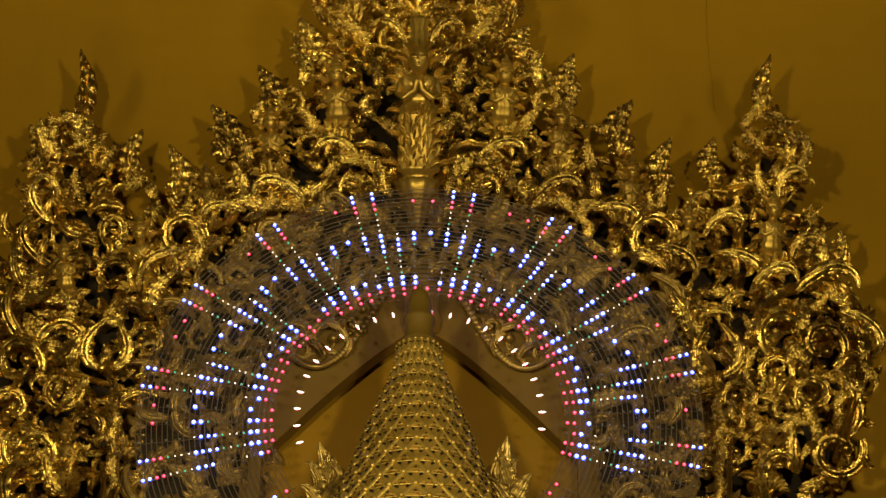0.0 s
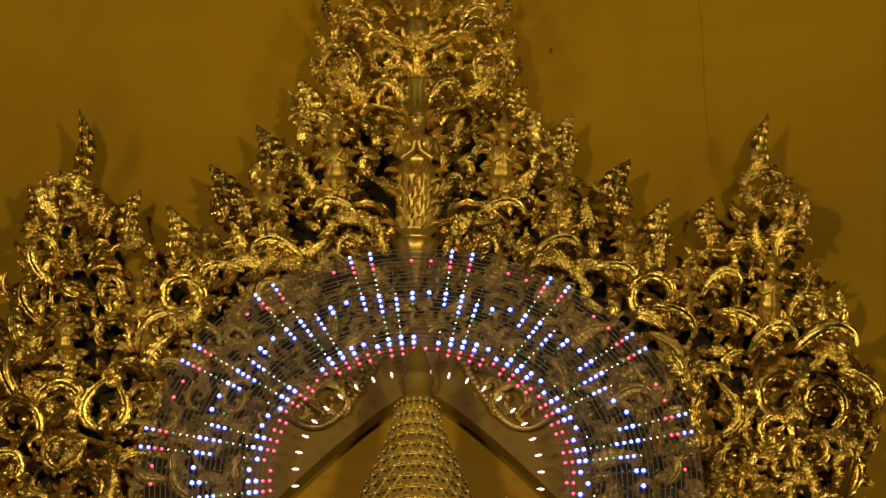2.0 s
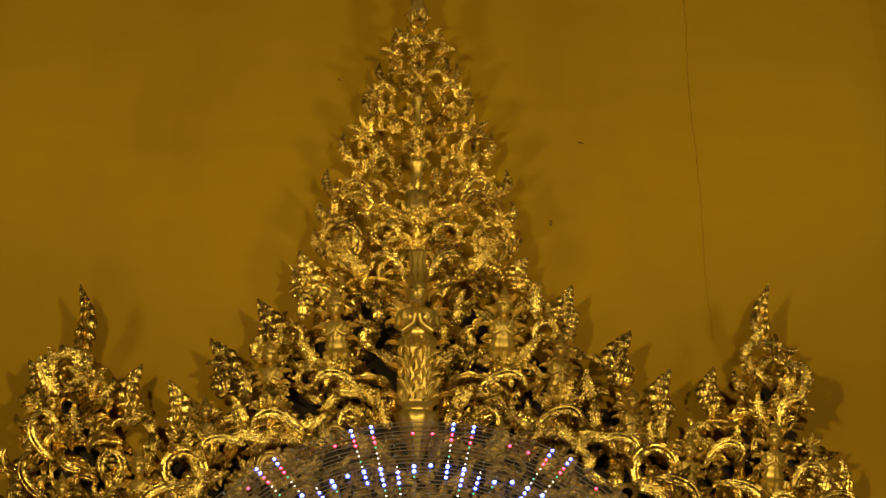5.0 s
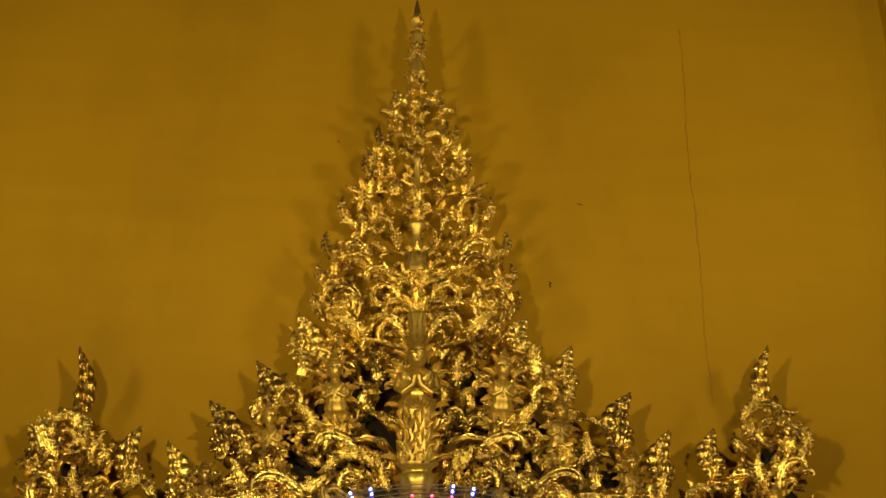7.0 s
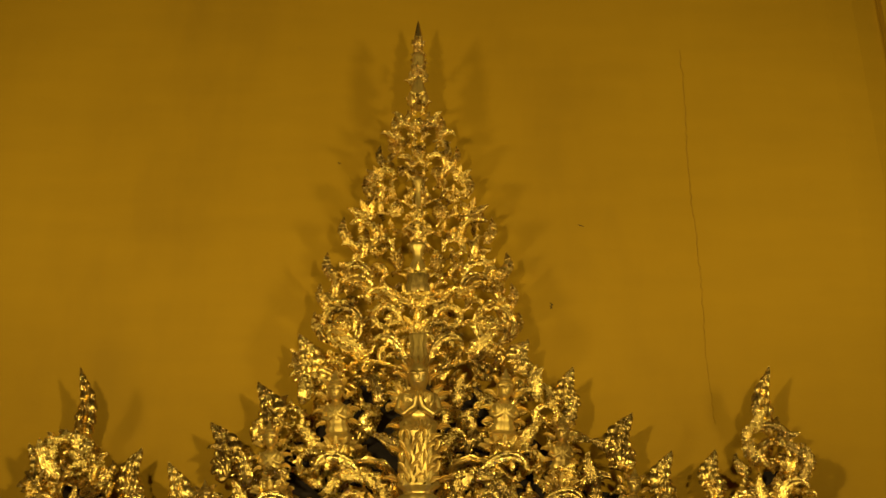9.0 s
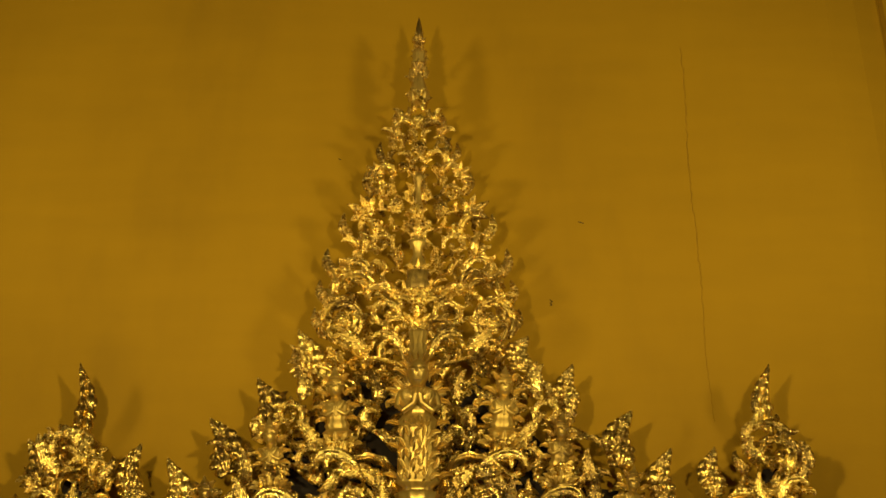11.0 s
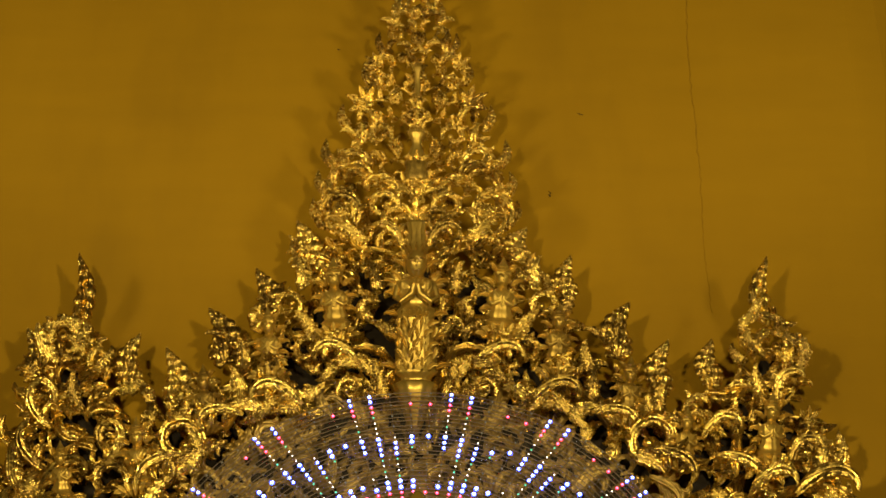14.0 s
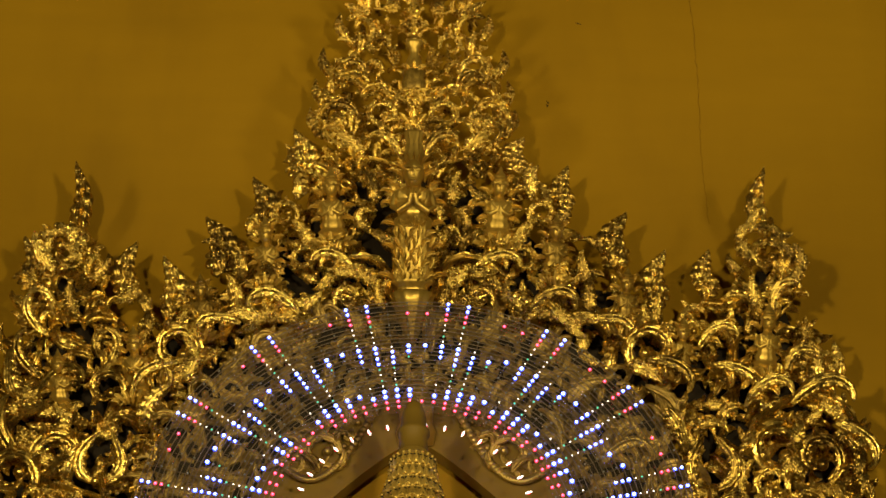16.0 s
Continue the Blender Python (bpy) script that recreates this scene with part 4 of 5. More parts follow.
carve(centre, "leaf", 0.317, 8.88, 8.973, 0.185, 70, 1)
carve(centre, "acanthus", 0.152, 8.88, 8.946, 0.196, 50, 1)
carve(centre, "leaf", 0.221, 8.92, 8.750, 0.167, 20, 1)
carve(centre, "curl", 0.249, 8.92, 8.576, 0.166, 30, 1)
carve(centre, "acanthus", 0.506, 8.9, 8.632, 0.182, 30, 1)
carve(centre, "leaf", 0.530, 8.9, 8.444, 0.164, 40, 1)
carve(centre, "scroll", 0.609, 8.92, 8.615, 0.155, -10, 1)
carve(centre, "leaf", 0.596, 8.92, 8.789, 0.167, 20, 1)
carve(centre, "scroll", 0.515, 8.9, 8.325, 0.152, 30, 1)
carve(centre, "fan", 0.670, 8.84, 8.198, 0.108, 160, 1)
carve(centre, "leaf", 0.853, 8.88, 8.082, 0.172, 10, 1)
carve(centre, "scroll", 1.088, 8.86, 7.780, 0.270, -20, 1)
carve(centre, "scroll", 1.004, 8.88, 7.905, 0.173, 10, -1)
carve(centre, "acanthus", 0.896, 8.86, 7.842, 0.212, 100, 1)
carve(centre, "leaf", 0.842, 8.9, 8.279, 0.163, 0, 1)
carve(centre, "curl", 0.882, 8.94, 8.462, 0.121, 0, 1)
carve(centre, "leaf", 0.155, 8.92, 8.405, 0.164, 60, 1)
carve(centre, "leaf", 1.103, 8.92, 8.016, 0.134, 0, 1)
carve(centre, "blossom", 0.228, 8.8, 7.997, 0.096, 0, 1)
carve(centre, "acanthus", 1.130, 8.86, 7.592, 0.235, 120, 1)
carve(centre, "leaf", 1.031, 8.88, 7.636, 0.183, 130, 1)
stem(centre, [(0.090, 8.067), (0.155, 8.265), (0.288, 8.293), (0.419, 8.168)], 0.0358, 8.87, 0.5)
stem(centre, [(0.469, 7.916), (0.575, 8.014), (0.759, 8.032), (0.885, 7.856)], 0.0358, 8.88, 0.5)
turned(centre, "pendant", -0.008, 8.84, 7.771, [(0.008, 0.000), (0.031, 0.051), (0.057, 0.128), (0.088, 0.205), (0.104, 0.244), (0.078, 0.257)], 10, 0.06)
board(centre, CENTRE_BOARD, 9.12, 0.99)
fill(centre, CENTRE, 250, 0.085, (0.12, 0.20), 22, 8.98, 9.08, (0.01, 7.31), kinds="lllmmyaac")
garland(centre, [(-0.127, 8.027), (-0.141, 8.141), (-0.235, 8.239), (-0.367, 8.240), (-0.456, 8.141)], 7, 0.150, "leaf", 1, 8.84)
garland(centre, [(0.107, 8.026), (0.121, 8.140), (0.213, 8.238), (0.345, 8.238), (0.435, 8.139)], 7, 0.150, "leaf", -1, 8.84)
garland(centre, [(-0.435, 7.926), (-0.555, 8.005), (-0.685, 7.988), (-0.784, 7.890)], 6, 0.150, "leaf", 1, 8.84)
garland(centre, [(0.424, 7.935), (0.543, 8.017), (0.673, 8.002), (0.787, 7.890)], 6, 0.150, "leaf", -1, 8.84)
# left wing
left = thing("carved_wing", -1.419, 9.0, 6.426, "gilded carved side panel of tangled scrolls and flame finials", "carving", "wings of the throne back")
LEFT = [(-1.70, 8.58), (-1.79, 8.38), (-1.87, 8.14), (-1.90, 7.82), (-2.02, 7.59), (-2.02, 6.99), (-1.93, 6.26), (-1.16, 6.26), (-1.22, 6.71), (-1.25, 7.03), (-1.14, 7.29), (-1.05, 7.54), (-1.19, 7.76), (-1.25, 7.97), (-1.38, 8.15), (-1.50, 8.40)]
LEFT_BOARD = [(-1.68, 8.47), (-1.74, 8.23), (-1.82, 8.00), (-1.85, 7.74), (-1.97, 7.49), (-2.00, 7.06), (-1.91, 6.32), (-1.21, 6.33), (-1.25, 6.78), (-1.28, 7.10), (-1.19, 7.37), (-1.07, 7.59), (-1.22, 7.81), (-1.31, 8.01), (-1.46, 8.17), (-1.56, 8.40)]
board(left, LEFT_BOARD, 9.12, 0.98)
carve(left, "flame", -1.641, 8.98, 8.740, 0.376, -6, 1, 0.66)
carve(left, "flame", -1.350, 8.98, 8.297, 0.298, 8, -1, 1.08)
carve(left, "flame", -1.830, 8.98, 8.350, 0.255, -17, 1, 1.40)
carve(left, "scroll", -1.639, 8.92, 8.369, 0.280, 20, 1)
carve(left, "leaf", -1.715, 8.88, 8.321, 0.190, -20, 1)
carve(left, "leaf", -1.524, 8.88, 8.272, 0.174, 40, -1)
carve(left, "fan", -1.804, 8.88, 8.203, 0.135, -40, 1)
carve(left, "leaf", -1.557, 8.88, 8.057, 0.161, 0, 1)
carve(left, "acanthus", -1.682, 8.88, 7.991, 0.214, -20, 1)
carve(left, "teardrop", -1.368, 8.84, 7.154, 0.234, 10, 1)
carve(left, "scroll", -1.193, 8.86, 7.189, 0.191, 40, 1)
carve(left, "scroll", -1.560, 8.86, 7.171, 0.286, -20, 1)
carve(left, "leaf", -1.649, 8.84, 7.217, 0.153, -60, 1)
carve(left, "leaf", -1.508, 8.84, 7.308, 0.154, 30, 1)
carve(left, "scroll", -1.382, 8.88, 7.550, 0.219, 30, -1)
carve(left, "leaf", -1.768, 8.86, 7.594, 0.209, 0, 1)
carve(left, "scroll", -1.750, 8.86, 7.080, 0.260, 0, -1)
carve(left, "scroll", -1.549, 8.86, 6.936, 0.211, 200, 1)
carve(left, "scroll", -1.407, 8.86, 6.737, 0.209, 0, 1)
carve(left, "scroll", -1.640, 8.86, 6.622, 0.300, 180, -1)
carve(left, "scroll", -1.306, 8.88, 6.665, 0.139, 40, 1)
carve(left, "acanthus", -1.701, 8.86, 7.319, 0.283, -20, 1)
carve(left, "acanthus", -1.558, 8.88, 7.517, 0.235, 60, 1)
carve(left, "acanthus", -1.453, 8.88, 7.769, 0.211, 20, -1)
carve(left, "leaf", -1.143, 8.88, 7.429, 0.208, 40, 1)
carve(left, "acanthus", -1.685, 8.88, 7.766, 0.238, -30, 1)
carve(left, "acanthus", -1.208, 8.88, 7.614, 0.210, 60, -1)
carve(left, "leaf", -1.825, 8.88, 7.392, 0.207, -30, 1)
carve(left, "scroll", -1.766, 8.88, 6.860, 0.211, -40, 1)
carve(left, "acanthus", -1.234, 8.88, 6.836, 0.201, 60, 1)
carve(left, "leaf", -1.235, 8.88, 6.694, 0.150, -20, 1)
carve(left, "leaf", -1.511, 8.88, 6.524, 0.197, -20, 1)
carve(left, "acanthus", -1.623, 8.88, 6.440, 0.246, 0, 1)
figure(left, -1.245, 8.92, 7.486, 0.371, False, -8)
figure(left, -1.493, 8.92, 6.491, 0.296, False, -6)
figure(left, -1.584, 8.92, 7.421, 0.314, False, -8)
stem(left, [(-1.529, 7.011), (-1.414, 6.969), (-1.223, 6.898)], 0.0227, 8.84, 0.5)
stem(left, [(-1.363, 7.078), (-1.323, 6.903), (-1.286, 6.620), (-1.275, 6.345)], 0.0179, 8.85, 0.9)
stem(left, [(-1.337, 6.564), (-1.313, 6.345)], 0.0163, 8.85, 0.9)
carve(left, "leaf", -1.337, 8.83, 6.920, 0.101, -25, -1)
carve(left, "leaf", -1.301, 8.83, 6.840, 0.100, 25, 1)
carve(left, "leaf", -1.323, 8.83, 6.760, 0.100, -25, -1)
carve(left, "leaf", -1.287, 8.83, 6.681, 0.099, 25, 1)
carve(left, "leaf", -1.309, 8.83, 6.603, 0.099, -25, -1)
carve(left, "leaf", -1.274, 8.83, 6.525, 0.098, 25, 1)
carve(left, "leaf", -1.296, 8.83, 6.448, 0.098, -25, -1)
carve(left, "leaf", -1.260, 8.83, 6.372, 0.097, 25, 1)
fill(left, LEFT, 250, 0.088, (0.12, 0.21), 31, 8.97, 9.08, (0.01, 7.01), kinds="llmmyaac", margin=0.1)
garland(left, [(-1.759, 7.305), (-1.693, 7.157), (-1.560, 7.069), (-1.466, 7.129), (-1.505, 7.278), (-1.596, 7.307)], 8, 0.140, "leaf", 1, 8.84)
garland(left, [(-1.881, 7.487), (-1.749, 7.442), (-1.600, 7.474), (-1.438, 7.369)], 6, 0.140, "leaf", -1, 8.84)
garland(left, [(-1.592, 6.895), (-1.591, 7.011), (-1.483, 7.041), (-1.447, 6.925), (-1.526, 6.852)], 6, 0.110, "leaf", -1, 8.84)
garland(left, [(-1.723, 6.527), (-1.751, 6.666), (-1.646, 6.709), (-1.597, 6.583), (-1.651, 6.527)], 7, 0.120, "leaf", -1, 8.84)
garland(left, [(-1.546, 6.556), (-1.519, 6.654), (-1.430, 6.613), (-1.445, 6.515)], 5, 0.110, "comma", -1, 8.84)
garland(left, [(-1.747, 8.290), (-1.749, 8.441), (-1.620, 8.494), (-1.541, 8.359), (-1.570, 8.241), (-1.656, 8.307)], 7, 0.120, "leaf", -1, 8.84)
garland(left, [(-1.545, 8.258), (-1.488, 8.209), (-1.455, 8.293)], 3, 0.110, "comma", 1, 8.84)
garland(left, [(-1.351, 7.997), (-1.302, 8.030), (-1.248, 7.918), (-1.255, 7.774)], 5, 0.120, "leaf", 1, 8.84)
garland(left, [(-1.213, 7.902), (-1.217, 7.774), (-1.129, 7.634), (-1.015, 7.650), (-1.025, 7.808), (-1.106, 7.855)], 8, 0.130, "leaf", -1, 8.84)
# right wing
right = thing("carved_wing", 1.545, 9.0, 6.454, "gilded carved side panel of tangled scrolls and flame finials", "carving", "wings of the throne back")
RIGHT = [(1.64, 8.66), (1.53, 8.30), (1.35, 8.21), (1.22, 7.94), (1.09, 7.66), (1.16, 7.44), (1.24, 7.20), (1.27, 7.02), (1.24, 6.29), (1.80, 6.29), (1.86, 6.57), (1.93, 6.88), (2.03, 7.12), (2.05, 7.34), (2.00, 7.56), (1.96, 7.72), (1.89, 8.01), (1.84, 8.24), (1.82, 8.40), (1.73, 8.62)]
RIGHT_BOARD = [(1.65, 8.45), (1.56, 8.21), (1.40, 8.12), (1.28, 7.90), (1.17, 7.69), (1.22, 7.50), (1.30, 7.25), (1.30, 7.05), (1.28, 6.32), (1.74, 6.33), (1.82, 6.72), (1.95, 7.12), (1.96, 7.36), (1.88, 7.72), (1.81, 8.02), (1.75, 8.30), (1.72, 8.45)]
board(right, RIGHT_BOARD, 9.12, 0.98)
carve(right, "flame", 1.674, 8.98, 8.769, 0.332, 5, -1, 0.75)
carve(right, "flame", 1.392, 8.98, 8.316, 0.229, 1, -1, 1.34)
carve(right, "flame", 1.785, 8.98, 8.368, 0.186, 21, -1, 1.75)
carve(right, "flame", 1.935, 8.98, 7.800, 0.215, 2, 1, 1.0)
carve(right, "flame", 1.955, 8.98, 7.300, 0.240, 6, -1, 0.9)
carve(right, "scroll", 1.663, 8.92, 8.369, 0.203, -20, -1)
carve(right, "leaf", 1.607, 8.88, 8.406, 0.164, 0, 1)
carve(right, "fan", 1.756, 8.88, 8.256, 0.135, 50, 1)
carve(right, "leaf", 1.533, 8.88, 8.304, 0.119, -20, 1)
carve(right, "leaf", 1.724, 8.88, 8.356, 0.163, 20, -1)
carve(right, "leaf", 1.627, 8.88, 8.122, 0.161, 0, 1)
carve(right, "acanthus", 1.780, 8.88, 8.059, 0.214, 30, 1)
carve(right, "teardrop", 1.320, 8.82, 7.138, 0.244, -5, 1)
carve(right, "scroll", 1.610, 8.86, 7.231, 0.334, 10, -1)
carve(right, "leaf", 1.523, 8.84, 7.278, 0.154, -40, 1)
carve(right, "leaf", 1.717, 8.84, 7.340, 0.154, 60, 1)
carve(right, "leaf", 1.648, 8.84, 7.101, 0.142, 150, 1)
carve(right, "scroll", 1.412, 8.84, 6.909, 0.196, 0, 1)
carve(right, "scroll", 1.793, 8.84, 7.191, 0.261, 40, -1)
carve(right, "scroll", 1.737, 8.86, 6.939, 0.211, -20, 1)
carve(right, "scroll", 1.576, 8.88, 7.066, 0.189, 0, -1)
carve(right, "acanthus", 1.851, 8.84, 7.432, 0.284, 70, 1)
carve(right, "acanthus", 1.925, 8.88, 7.235, 0.250, 130, 1)
carve(right, "acanthus", 1.629, 8.86, 7.474, 0.233, 70, 1)
carve(right, "leaf", 1.478, 8.88, 7.095, 0.153, 30, 1)
carve(right, "scroll", 1.807, 8.84, 6.643, 0.276, 180, 1)
carve(right, "scroll", 1.377, 8.88, 6.691, 0.162, 60, -1)
carve(right, "acanthus", 1.825, 8.88, 6.905, 0.250, 170, 1)
carve(right, "scroll", 1.271, 8.88, 7.892, 0.148, 0, -1)
carve(right, "acanthus", 1.422, 8.88, 7.797, 0.211, 60, 1)
carve(right, "acanthus", 1.434, 8.88, 7.578, 0.235, 120, 1)
carve(right, "leaf", 1.141, 8.88, 7.360, 0.207, 160, 1)
carve(right, "acanthus", 1.293, 8.88, 7.362, 0.181, -30, 1)
carve(right, "leaf", 1.668, 8.88, 6.665, 0.199, 0, 1)
carve(right, "acanthus", 1.608, 8.88, 6.525, 0.246, 20, 1)
carve(right, "fan", 1.593, 8.88, 8.024, 0.107, 0, 1)
carve(right, "fan", 1.822, 8.88, 7.929, 0.106, 40, 1)
carve(right, "leaf", 1.904, 8.88, 7.676, 0.184, 20, 1)
carve(right, "leaf", 1.247, 8.88, 6.975, 0.152, 90, 1)
carve(right, "acanthus", 1.801, 8.88, 7.675, 0.210, 40, 1)
figure(right, 1.217, 8.92, 7.634, 0.308, False, 8)
figure(right, 1.508, 8.92, 6.505, 0.284, False, 6)
figure(right, 1.602, 8.92, 7.638, 0.377, False, 8)
stem(right, [(1.517, 7.344), (1.652, 7.467), (1.800, 7.520), (1.940, 7.450), (1.985, 7.259), (1.945, 7.020), (1.800, 6.600)], 0.0340, 8.85, 0.8)
stem(right, [(1.321, 7.039), (1.314, 6.836), (1.292, 6.363)], 0.0179, 8.84, 0.9)
stem(right, [(1.353, 6.673), (1.330, 6.369)], 0.0163, 8.85, 0.9)
stem(right, [(1.202, 6.907), (1.365, 6.952), (1.482, 7.040)], 0.0292, 8.84, 0.7)
carve(right, "leaf", 1.309, 8.83, 6.945, 0.101, -25, -1)
carve(right, "leaf", 1.334, 8.83, 6.865, 0.100, 25, 1)
carve(right, "leaf", 1.300, 8.83, 6.785, 0.100, -25, -1)
carve(right, "leaf", 1.324, 8.83, 6.706, 0.099, 25, 1)
carve(right, "leaf", 1.290, 8.83, 6.627, 0.099, -25, -1)
carve(right, "leaf", 1.315, 8.83, 6.550, 0.098, 25, 1)
carve(right, "leaf", 1.281, 8.83, 6.472, 0.098, -25, -1)
carve(right, "leaf", 1.305, 8.83, 6.396, 0.097, 25, 1)
fill(right, RIGHT, 250, 0.088, (0.12, 0.21), 32, 8.97, 9.08, (0.01, 7.01), kinds="llmmyaac", margin=0.27)
garland(right, [(1.413, 6.923), (1.412, 7.098), (1.490, 7.337), (1.638, 7.454), (1.744, 7.355), (1.750, 7.190), (1.658, 7.071)], 9, 0.150, "leaf", -1, 8.84)
garland(right, [(1.742, 7.400), (1.846, 7.515), (1.951, 7.418), (2.010, 7.237), (2.007, 7.075), (1.927, 6.885)], 9, 0.135, "leaf", -1, 8.84)
garland(right, [(1.513, 6.953), (1.594, 7.041), (1.637, 6.954), (1.568, 6.862), (1.509, 6.890)], 5, 0.110, "comma", -1, 8.84)
garland(right, [(1.376, 6.737), (1.396, 6.851), (1.495, 6.861), (1.511, 6.753), (1.433, 6.682)], 6, 0.100, "comma", -1, 8.84)
garland(right, [(1.578, 6.669), (1.602, 6.825), (1.726, 6.840), (1.764, 6.713), (1.671, 6.614)], 7, 0.110, "leaf", -1, 8.84)
garland(right, [(1.793, 7.043), (1.892, 7.044), (1.921, 6.957), (1.852, 6.870)], 5, 0.120, "leaf", -1, 8.84)
garland(right, [(1.595, 8.291), (1.564, 8.425), (1.623, 8.510), (1.621, 8.665)], 4, 0.110, "leaf", 1, 8.84)
garland(right, [(1.638, 8.159), (1.733, 8.192), (1.780, 8.286), (1.718, 8.342)], 4, 0.130, "leaf", -1, 8.84)
# carved arch band behind the ring of lights
band = thing("carved_arch", 0.013, 9.0, 6.848, "dull gilded carved arch band seen through the ring of lights", "carving")
BAND = [(0.013 + r * math.sin(radians(a)), 6.848 + r * math.cos(radians(a))) for r, turn_by in ((1.30, 1), (0.72, -1)) for a in range(-115 * turn_by, 116 * turn_by, 5 * turn_by)]
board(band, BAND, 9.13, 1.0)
fill(band, BAND, 270, 0.085, (0.13, 0.22), 41, 8.95, 9.06, (0.01, 6.85), DULL, "llaaccss")


# ---- the arch inside the ring of lights ----
HX, HZ = 0.0175, 6.664
NZ = 6.789
niche = thing("niche_arch", HX, 8.9, NZ, "plain brown painted arch panel with an ogee opening", "arch")


def arch_panel():
    """A plain panel between an outer circle and an ogee opening."""
    n = 48
    v, f = [], []
    steps = [-1.4, -1.2] + [i / n * 2 - 1 for i in range(n + 1)] + [1.2, 1.4]
    for s in steps:
        q = min(1, abs(s))
        a = math.copysign(q, s) * radians(98)
        drop = max(0, abs(s) - 1)
        outer = (0.74 * math.sin(a), 0.74 * math.cos(a) - drop)
        inner = (math.copysign(0.68 * q, s), 0.49 - 0.66 * q ** 1.25 - drop)
        for (x, z), y in ((outer, -0.03), (inner, -0.03), (inner, 0.05), (outer, 0.05)):
            v.append((x, y, z))
    for i in range(len(steps) - 1):
        a, b = 4 * i, 4 * i + 4
        for k in range(4):
            f.append((a + k, a + (k + 1) % 4, b + (k + 1) % 4, b + k))
    return mesh_of("arch_panel", v, f, BROWN_PAINT, smooth=False)


part("arch_panel", arch_panel(), niche)
back_v = [(0.78 * math.sin(radians(a)), y, 0.78 * math.cos(radians(a)) if abs(a) <= 90 else -0.7) for y in (0.10, 0.16) for a in (-91, -90, *range(-80, 81, 10), 90, 91)]
half = len(back_v) // 2
part("niche_back", mesh_of("niche_back", back_v, [tuple(range(half)), tuple(range(2 * half - 1, half - 1, -1))] + [(i, i + half, (i + 1) % half + half, (i + 1) % half) for i in range(half)], WALL, smooth=False), niche, None, "ochre painted back of the niche")
for e in (-1, 1):
    rim = [(e * (0.17 + 0.40 * k / 32), -0.06, 0.66 - 0.36 * math.sin(math.pi * 0.62 * k / 32) - 0.05 * math.sin(math.pi * k / 32)) for k in range(33)]
    beads = Soup()
    for k, p in enumerate(rim):
        beads.add(*ball(0.017, p, 6, 5, 1.15, 0.9, 1.0))
    part("beaded_rim", beads.mesh("beaded_rim", GOLD_DULL), niche)
    for dx, dz, size, turn in ((0.42, 0.42, 0.20, 20), (0.53, 0.37, 0.15, 70), (0.33, 0.47, 0.15, -30), (0.38, 0.54, 0.15, 100), (0.49, 0.48, 0.14, 45), (0.26, 0.60, 0.13, -60)):
        carve(niche, "scroll", HX + e * dx, 8.86, NZ + dz, size, e * turn, e, 1.0, 0, DULL)
    for dx, dz, size, turn in ((0.36, 0.37, 0.11, -20), (0.47, 0.33, 0.11, 60), (0.29, 0.52, 0.10, -50), (0.44, 0.54, 0.12, 30), (0.54, 0.43, 0.12, 80), (0.34, 0.60, 0.11, 40), (0.22, 0.66, 0.09, -40), (0.59, 0.32, 0.10, 110)):
        carve(niche, "comma", HX + e * dx, 8.84, NZ + dz, size, e * turn, e, 1.0, 0, DULL)
turned(niche, "keystone", HX, 8.86, NZ + 0.46, [(0.075, 0.0), (0.085, 0.06), (0.07, 0.1), (0.075, 0.16), (0.05, 0.24), (0.03, 0.30)], 6, 0.04)


# ---- the ring of lights ----
halo = thing("led_halo", HX, 8.62, HZ, "round halo of small coloured lamps on thin wires", "halo light")


def torus(r, thick, n=128, k=5):
    v, f = [], []
    for i in range(n):
        a = 2 * math.pi * i / n
        for j in range(k):
            b = 2 * math.pi * j / k
            q = r + thick * math.cos(b)
            v.append((q * math.sin(a), thick * math.sin(b), q * math.cos(a)))
    for i in range(n):
        for j in range(k):
            a, b = i * k + j, i * k + (j + 1) % k
            c, d = (i + 1) % n * k + (j + 1) % k, (i + 1) % n * k + j
            f.append((a, b, c, d))
    return v, f


for ring in range(26):
    part("ring_wire", mesh_of("ring_wire", *torus(0.635 + ring * 0.0225, 0.0021), WIRE), halo, pose(0, -0.006 + 0.004 * (ring % 3), 0))
sheet_v, sheet_f = [], []
for i in range(96):
    a = 2 * math.pi * i / 96
    sheet_v += [(r * math.sin(a), y, r * math.cos(a)) for r, y in ((0.615, 0.02), (1.20, 0.02))]
for i in range(96):
    a, b = 2 * i, 2 * ((i + 1) % 96)
    sheet_f.append((a, b, b + 1, a + 1))
part("clear_sheet", mesh_of("clear_sheet", sheet_v, sheet_f, FILM, smooth=False), halo, None, "dusty clear plastic sheet")


def led_mesh(name, core, rim, size, long=1.0):
    """A small domed lamp in a collar; a glowing rim imitates the bloom round it."""
    v, f = ball(size, (0, -size * 0.6, 0), 8, 6, 1, 1, long)
    slots = [0] * len(f)
    cv, cf = lathe([(size * 1.65, -size * 0.2), (size * 1.55, size * 0.3)], 8)
    k = len(v)
    v = v + [(a, c, b * 1.0) for a, b, c in cv]
    f = f + [tuple(i + k for i in q) for q in cf]
    slots += [1] * len(cf)
    return mesh_of(name, v, f, core, rim, slots=slots)


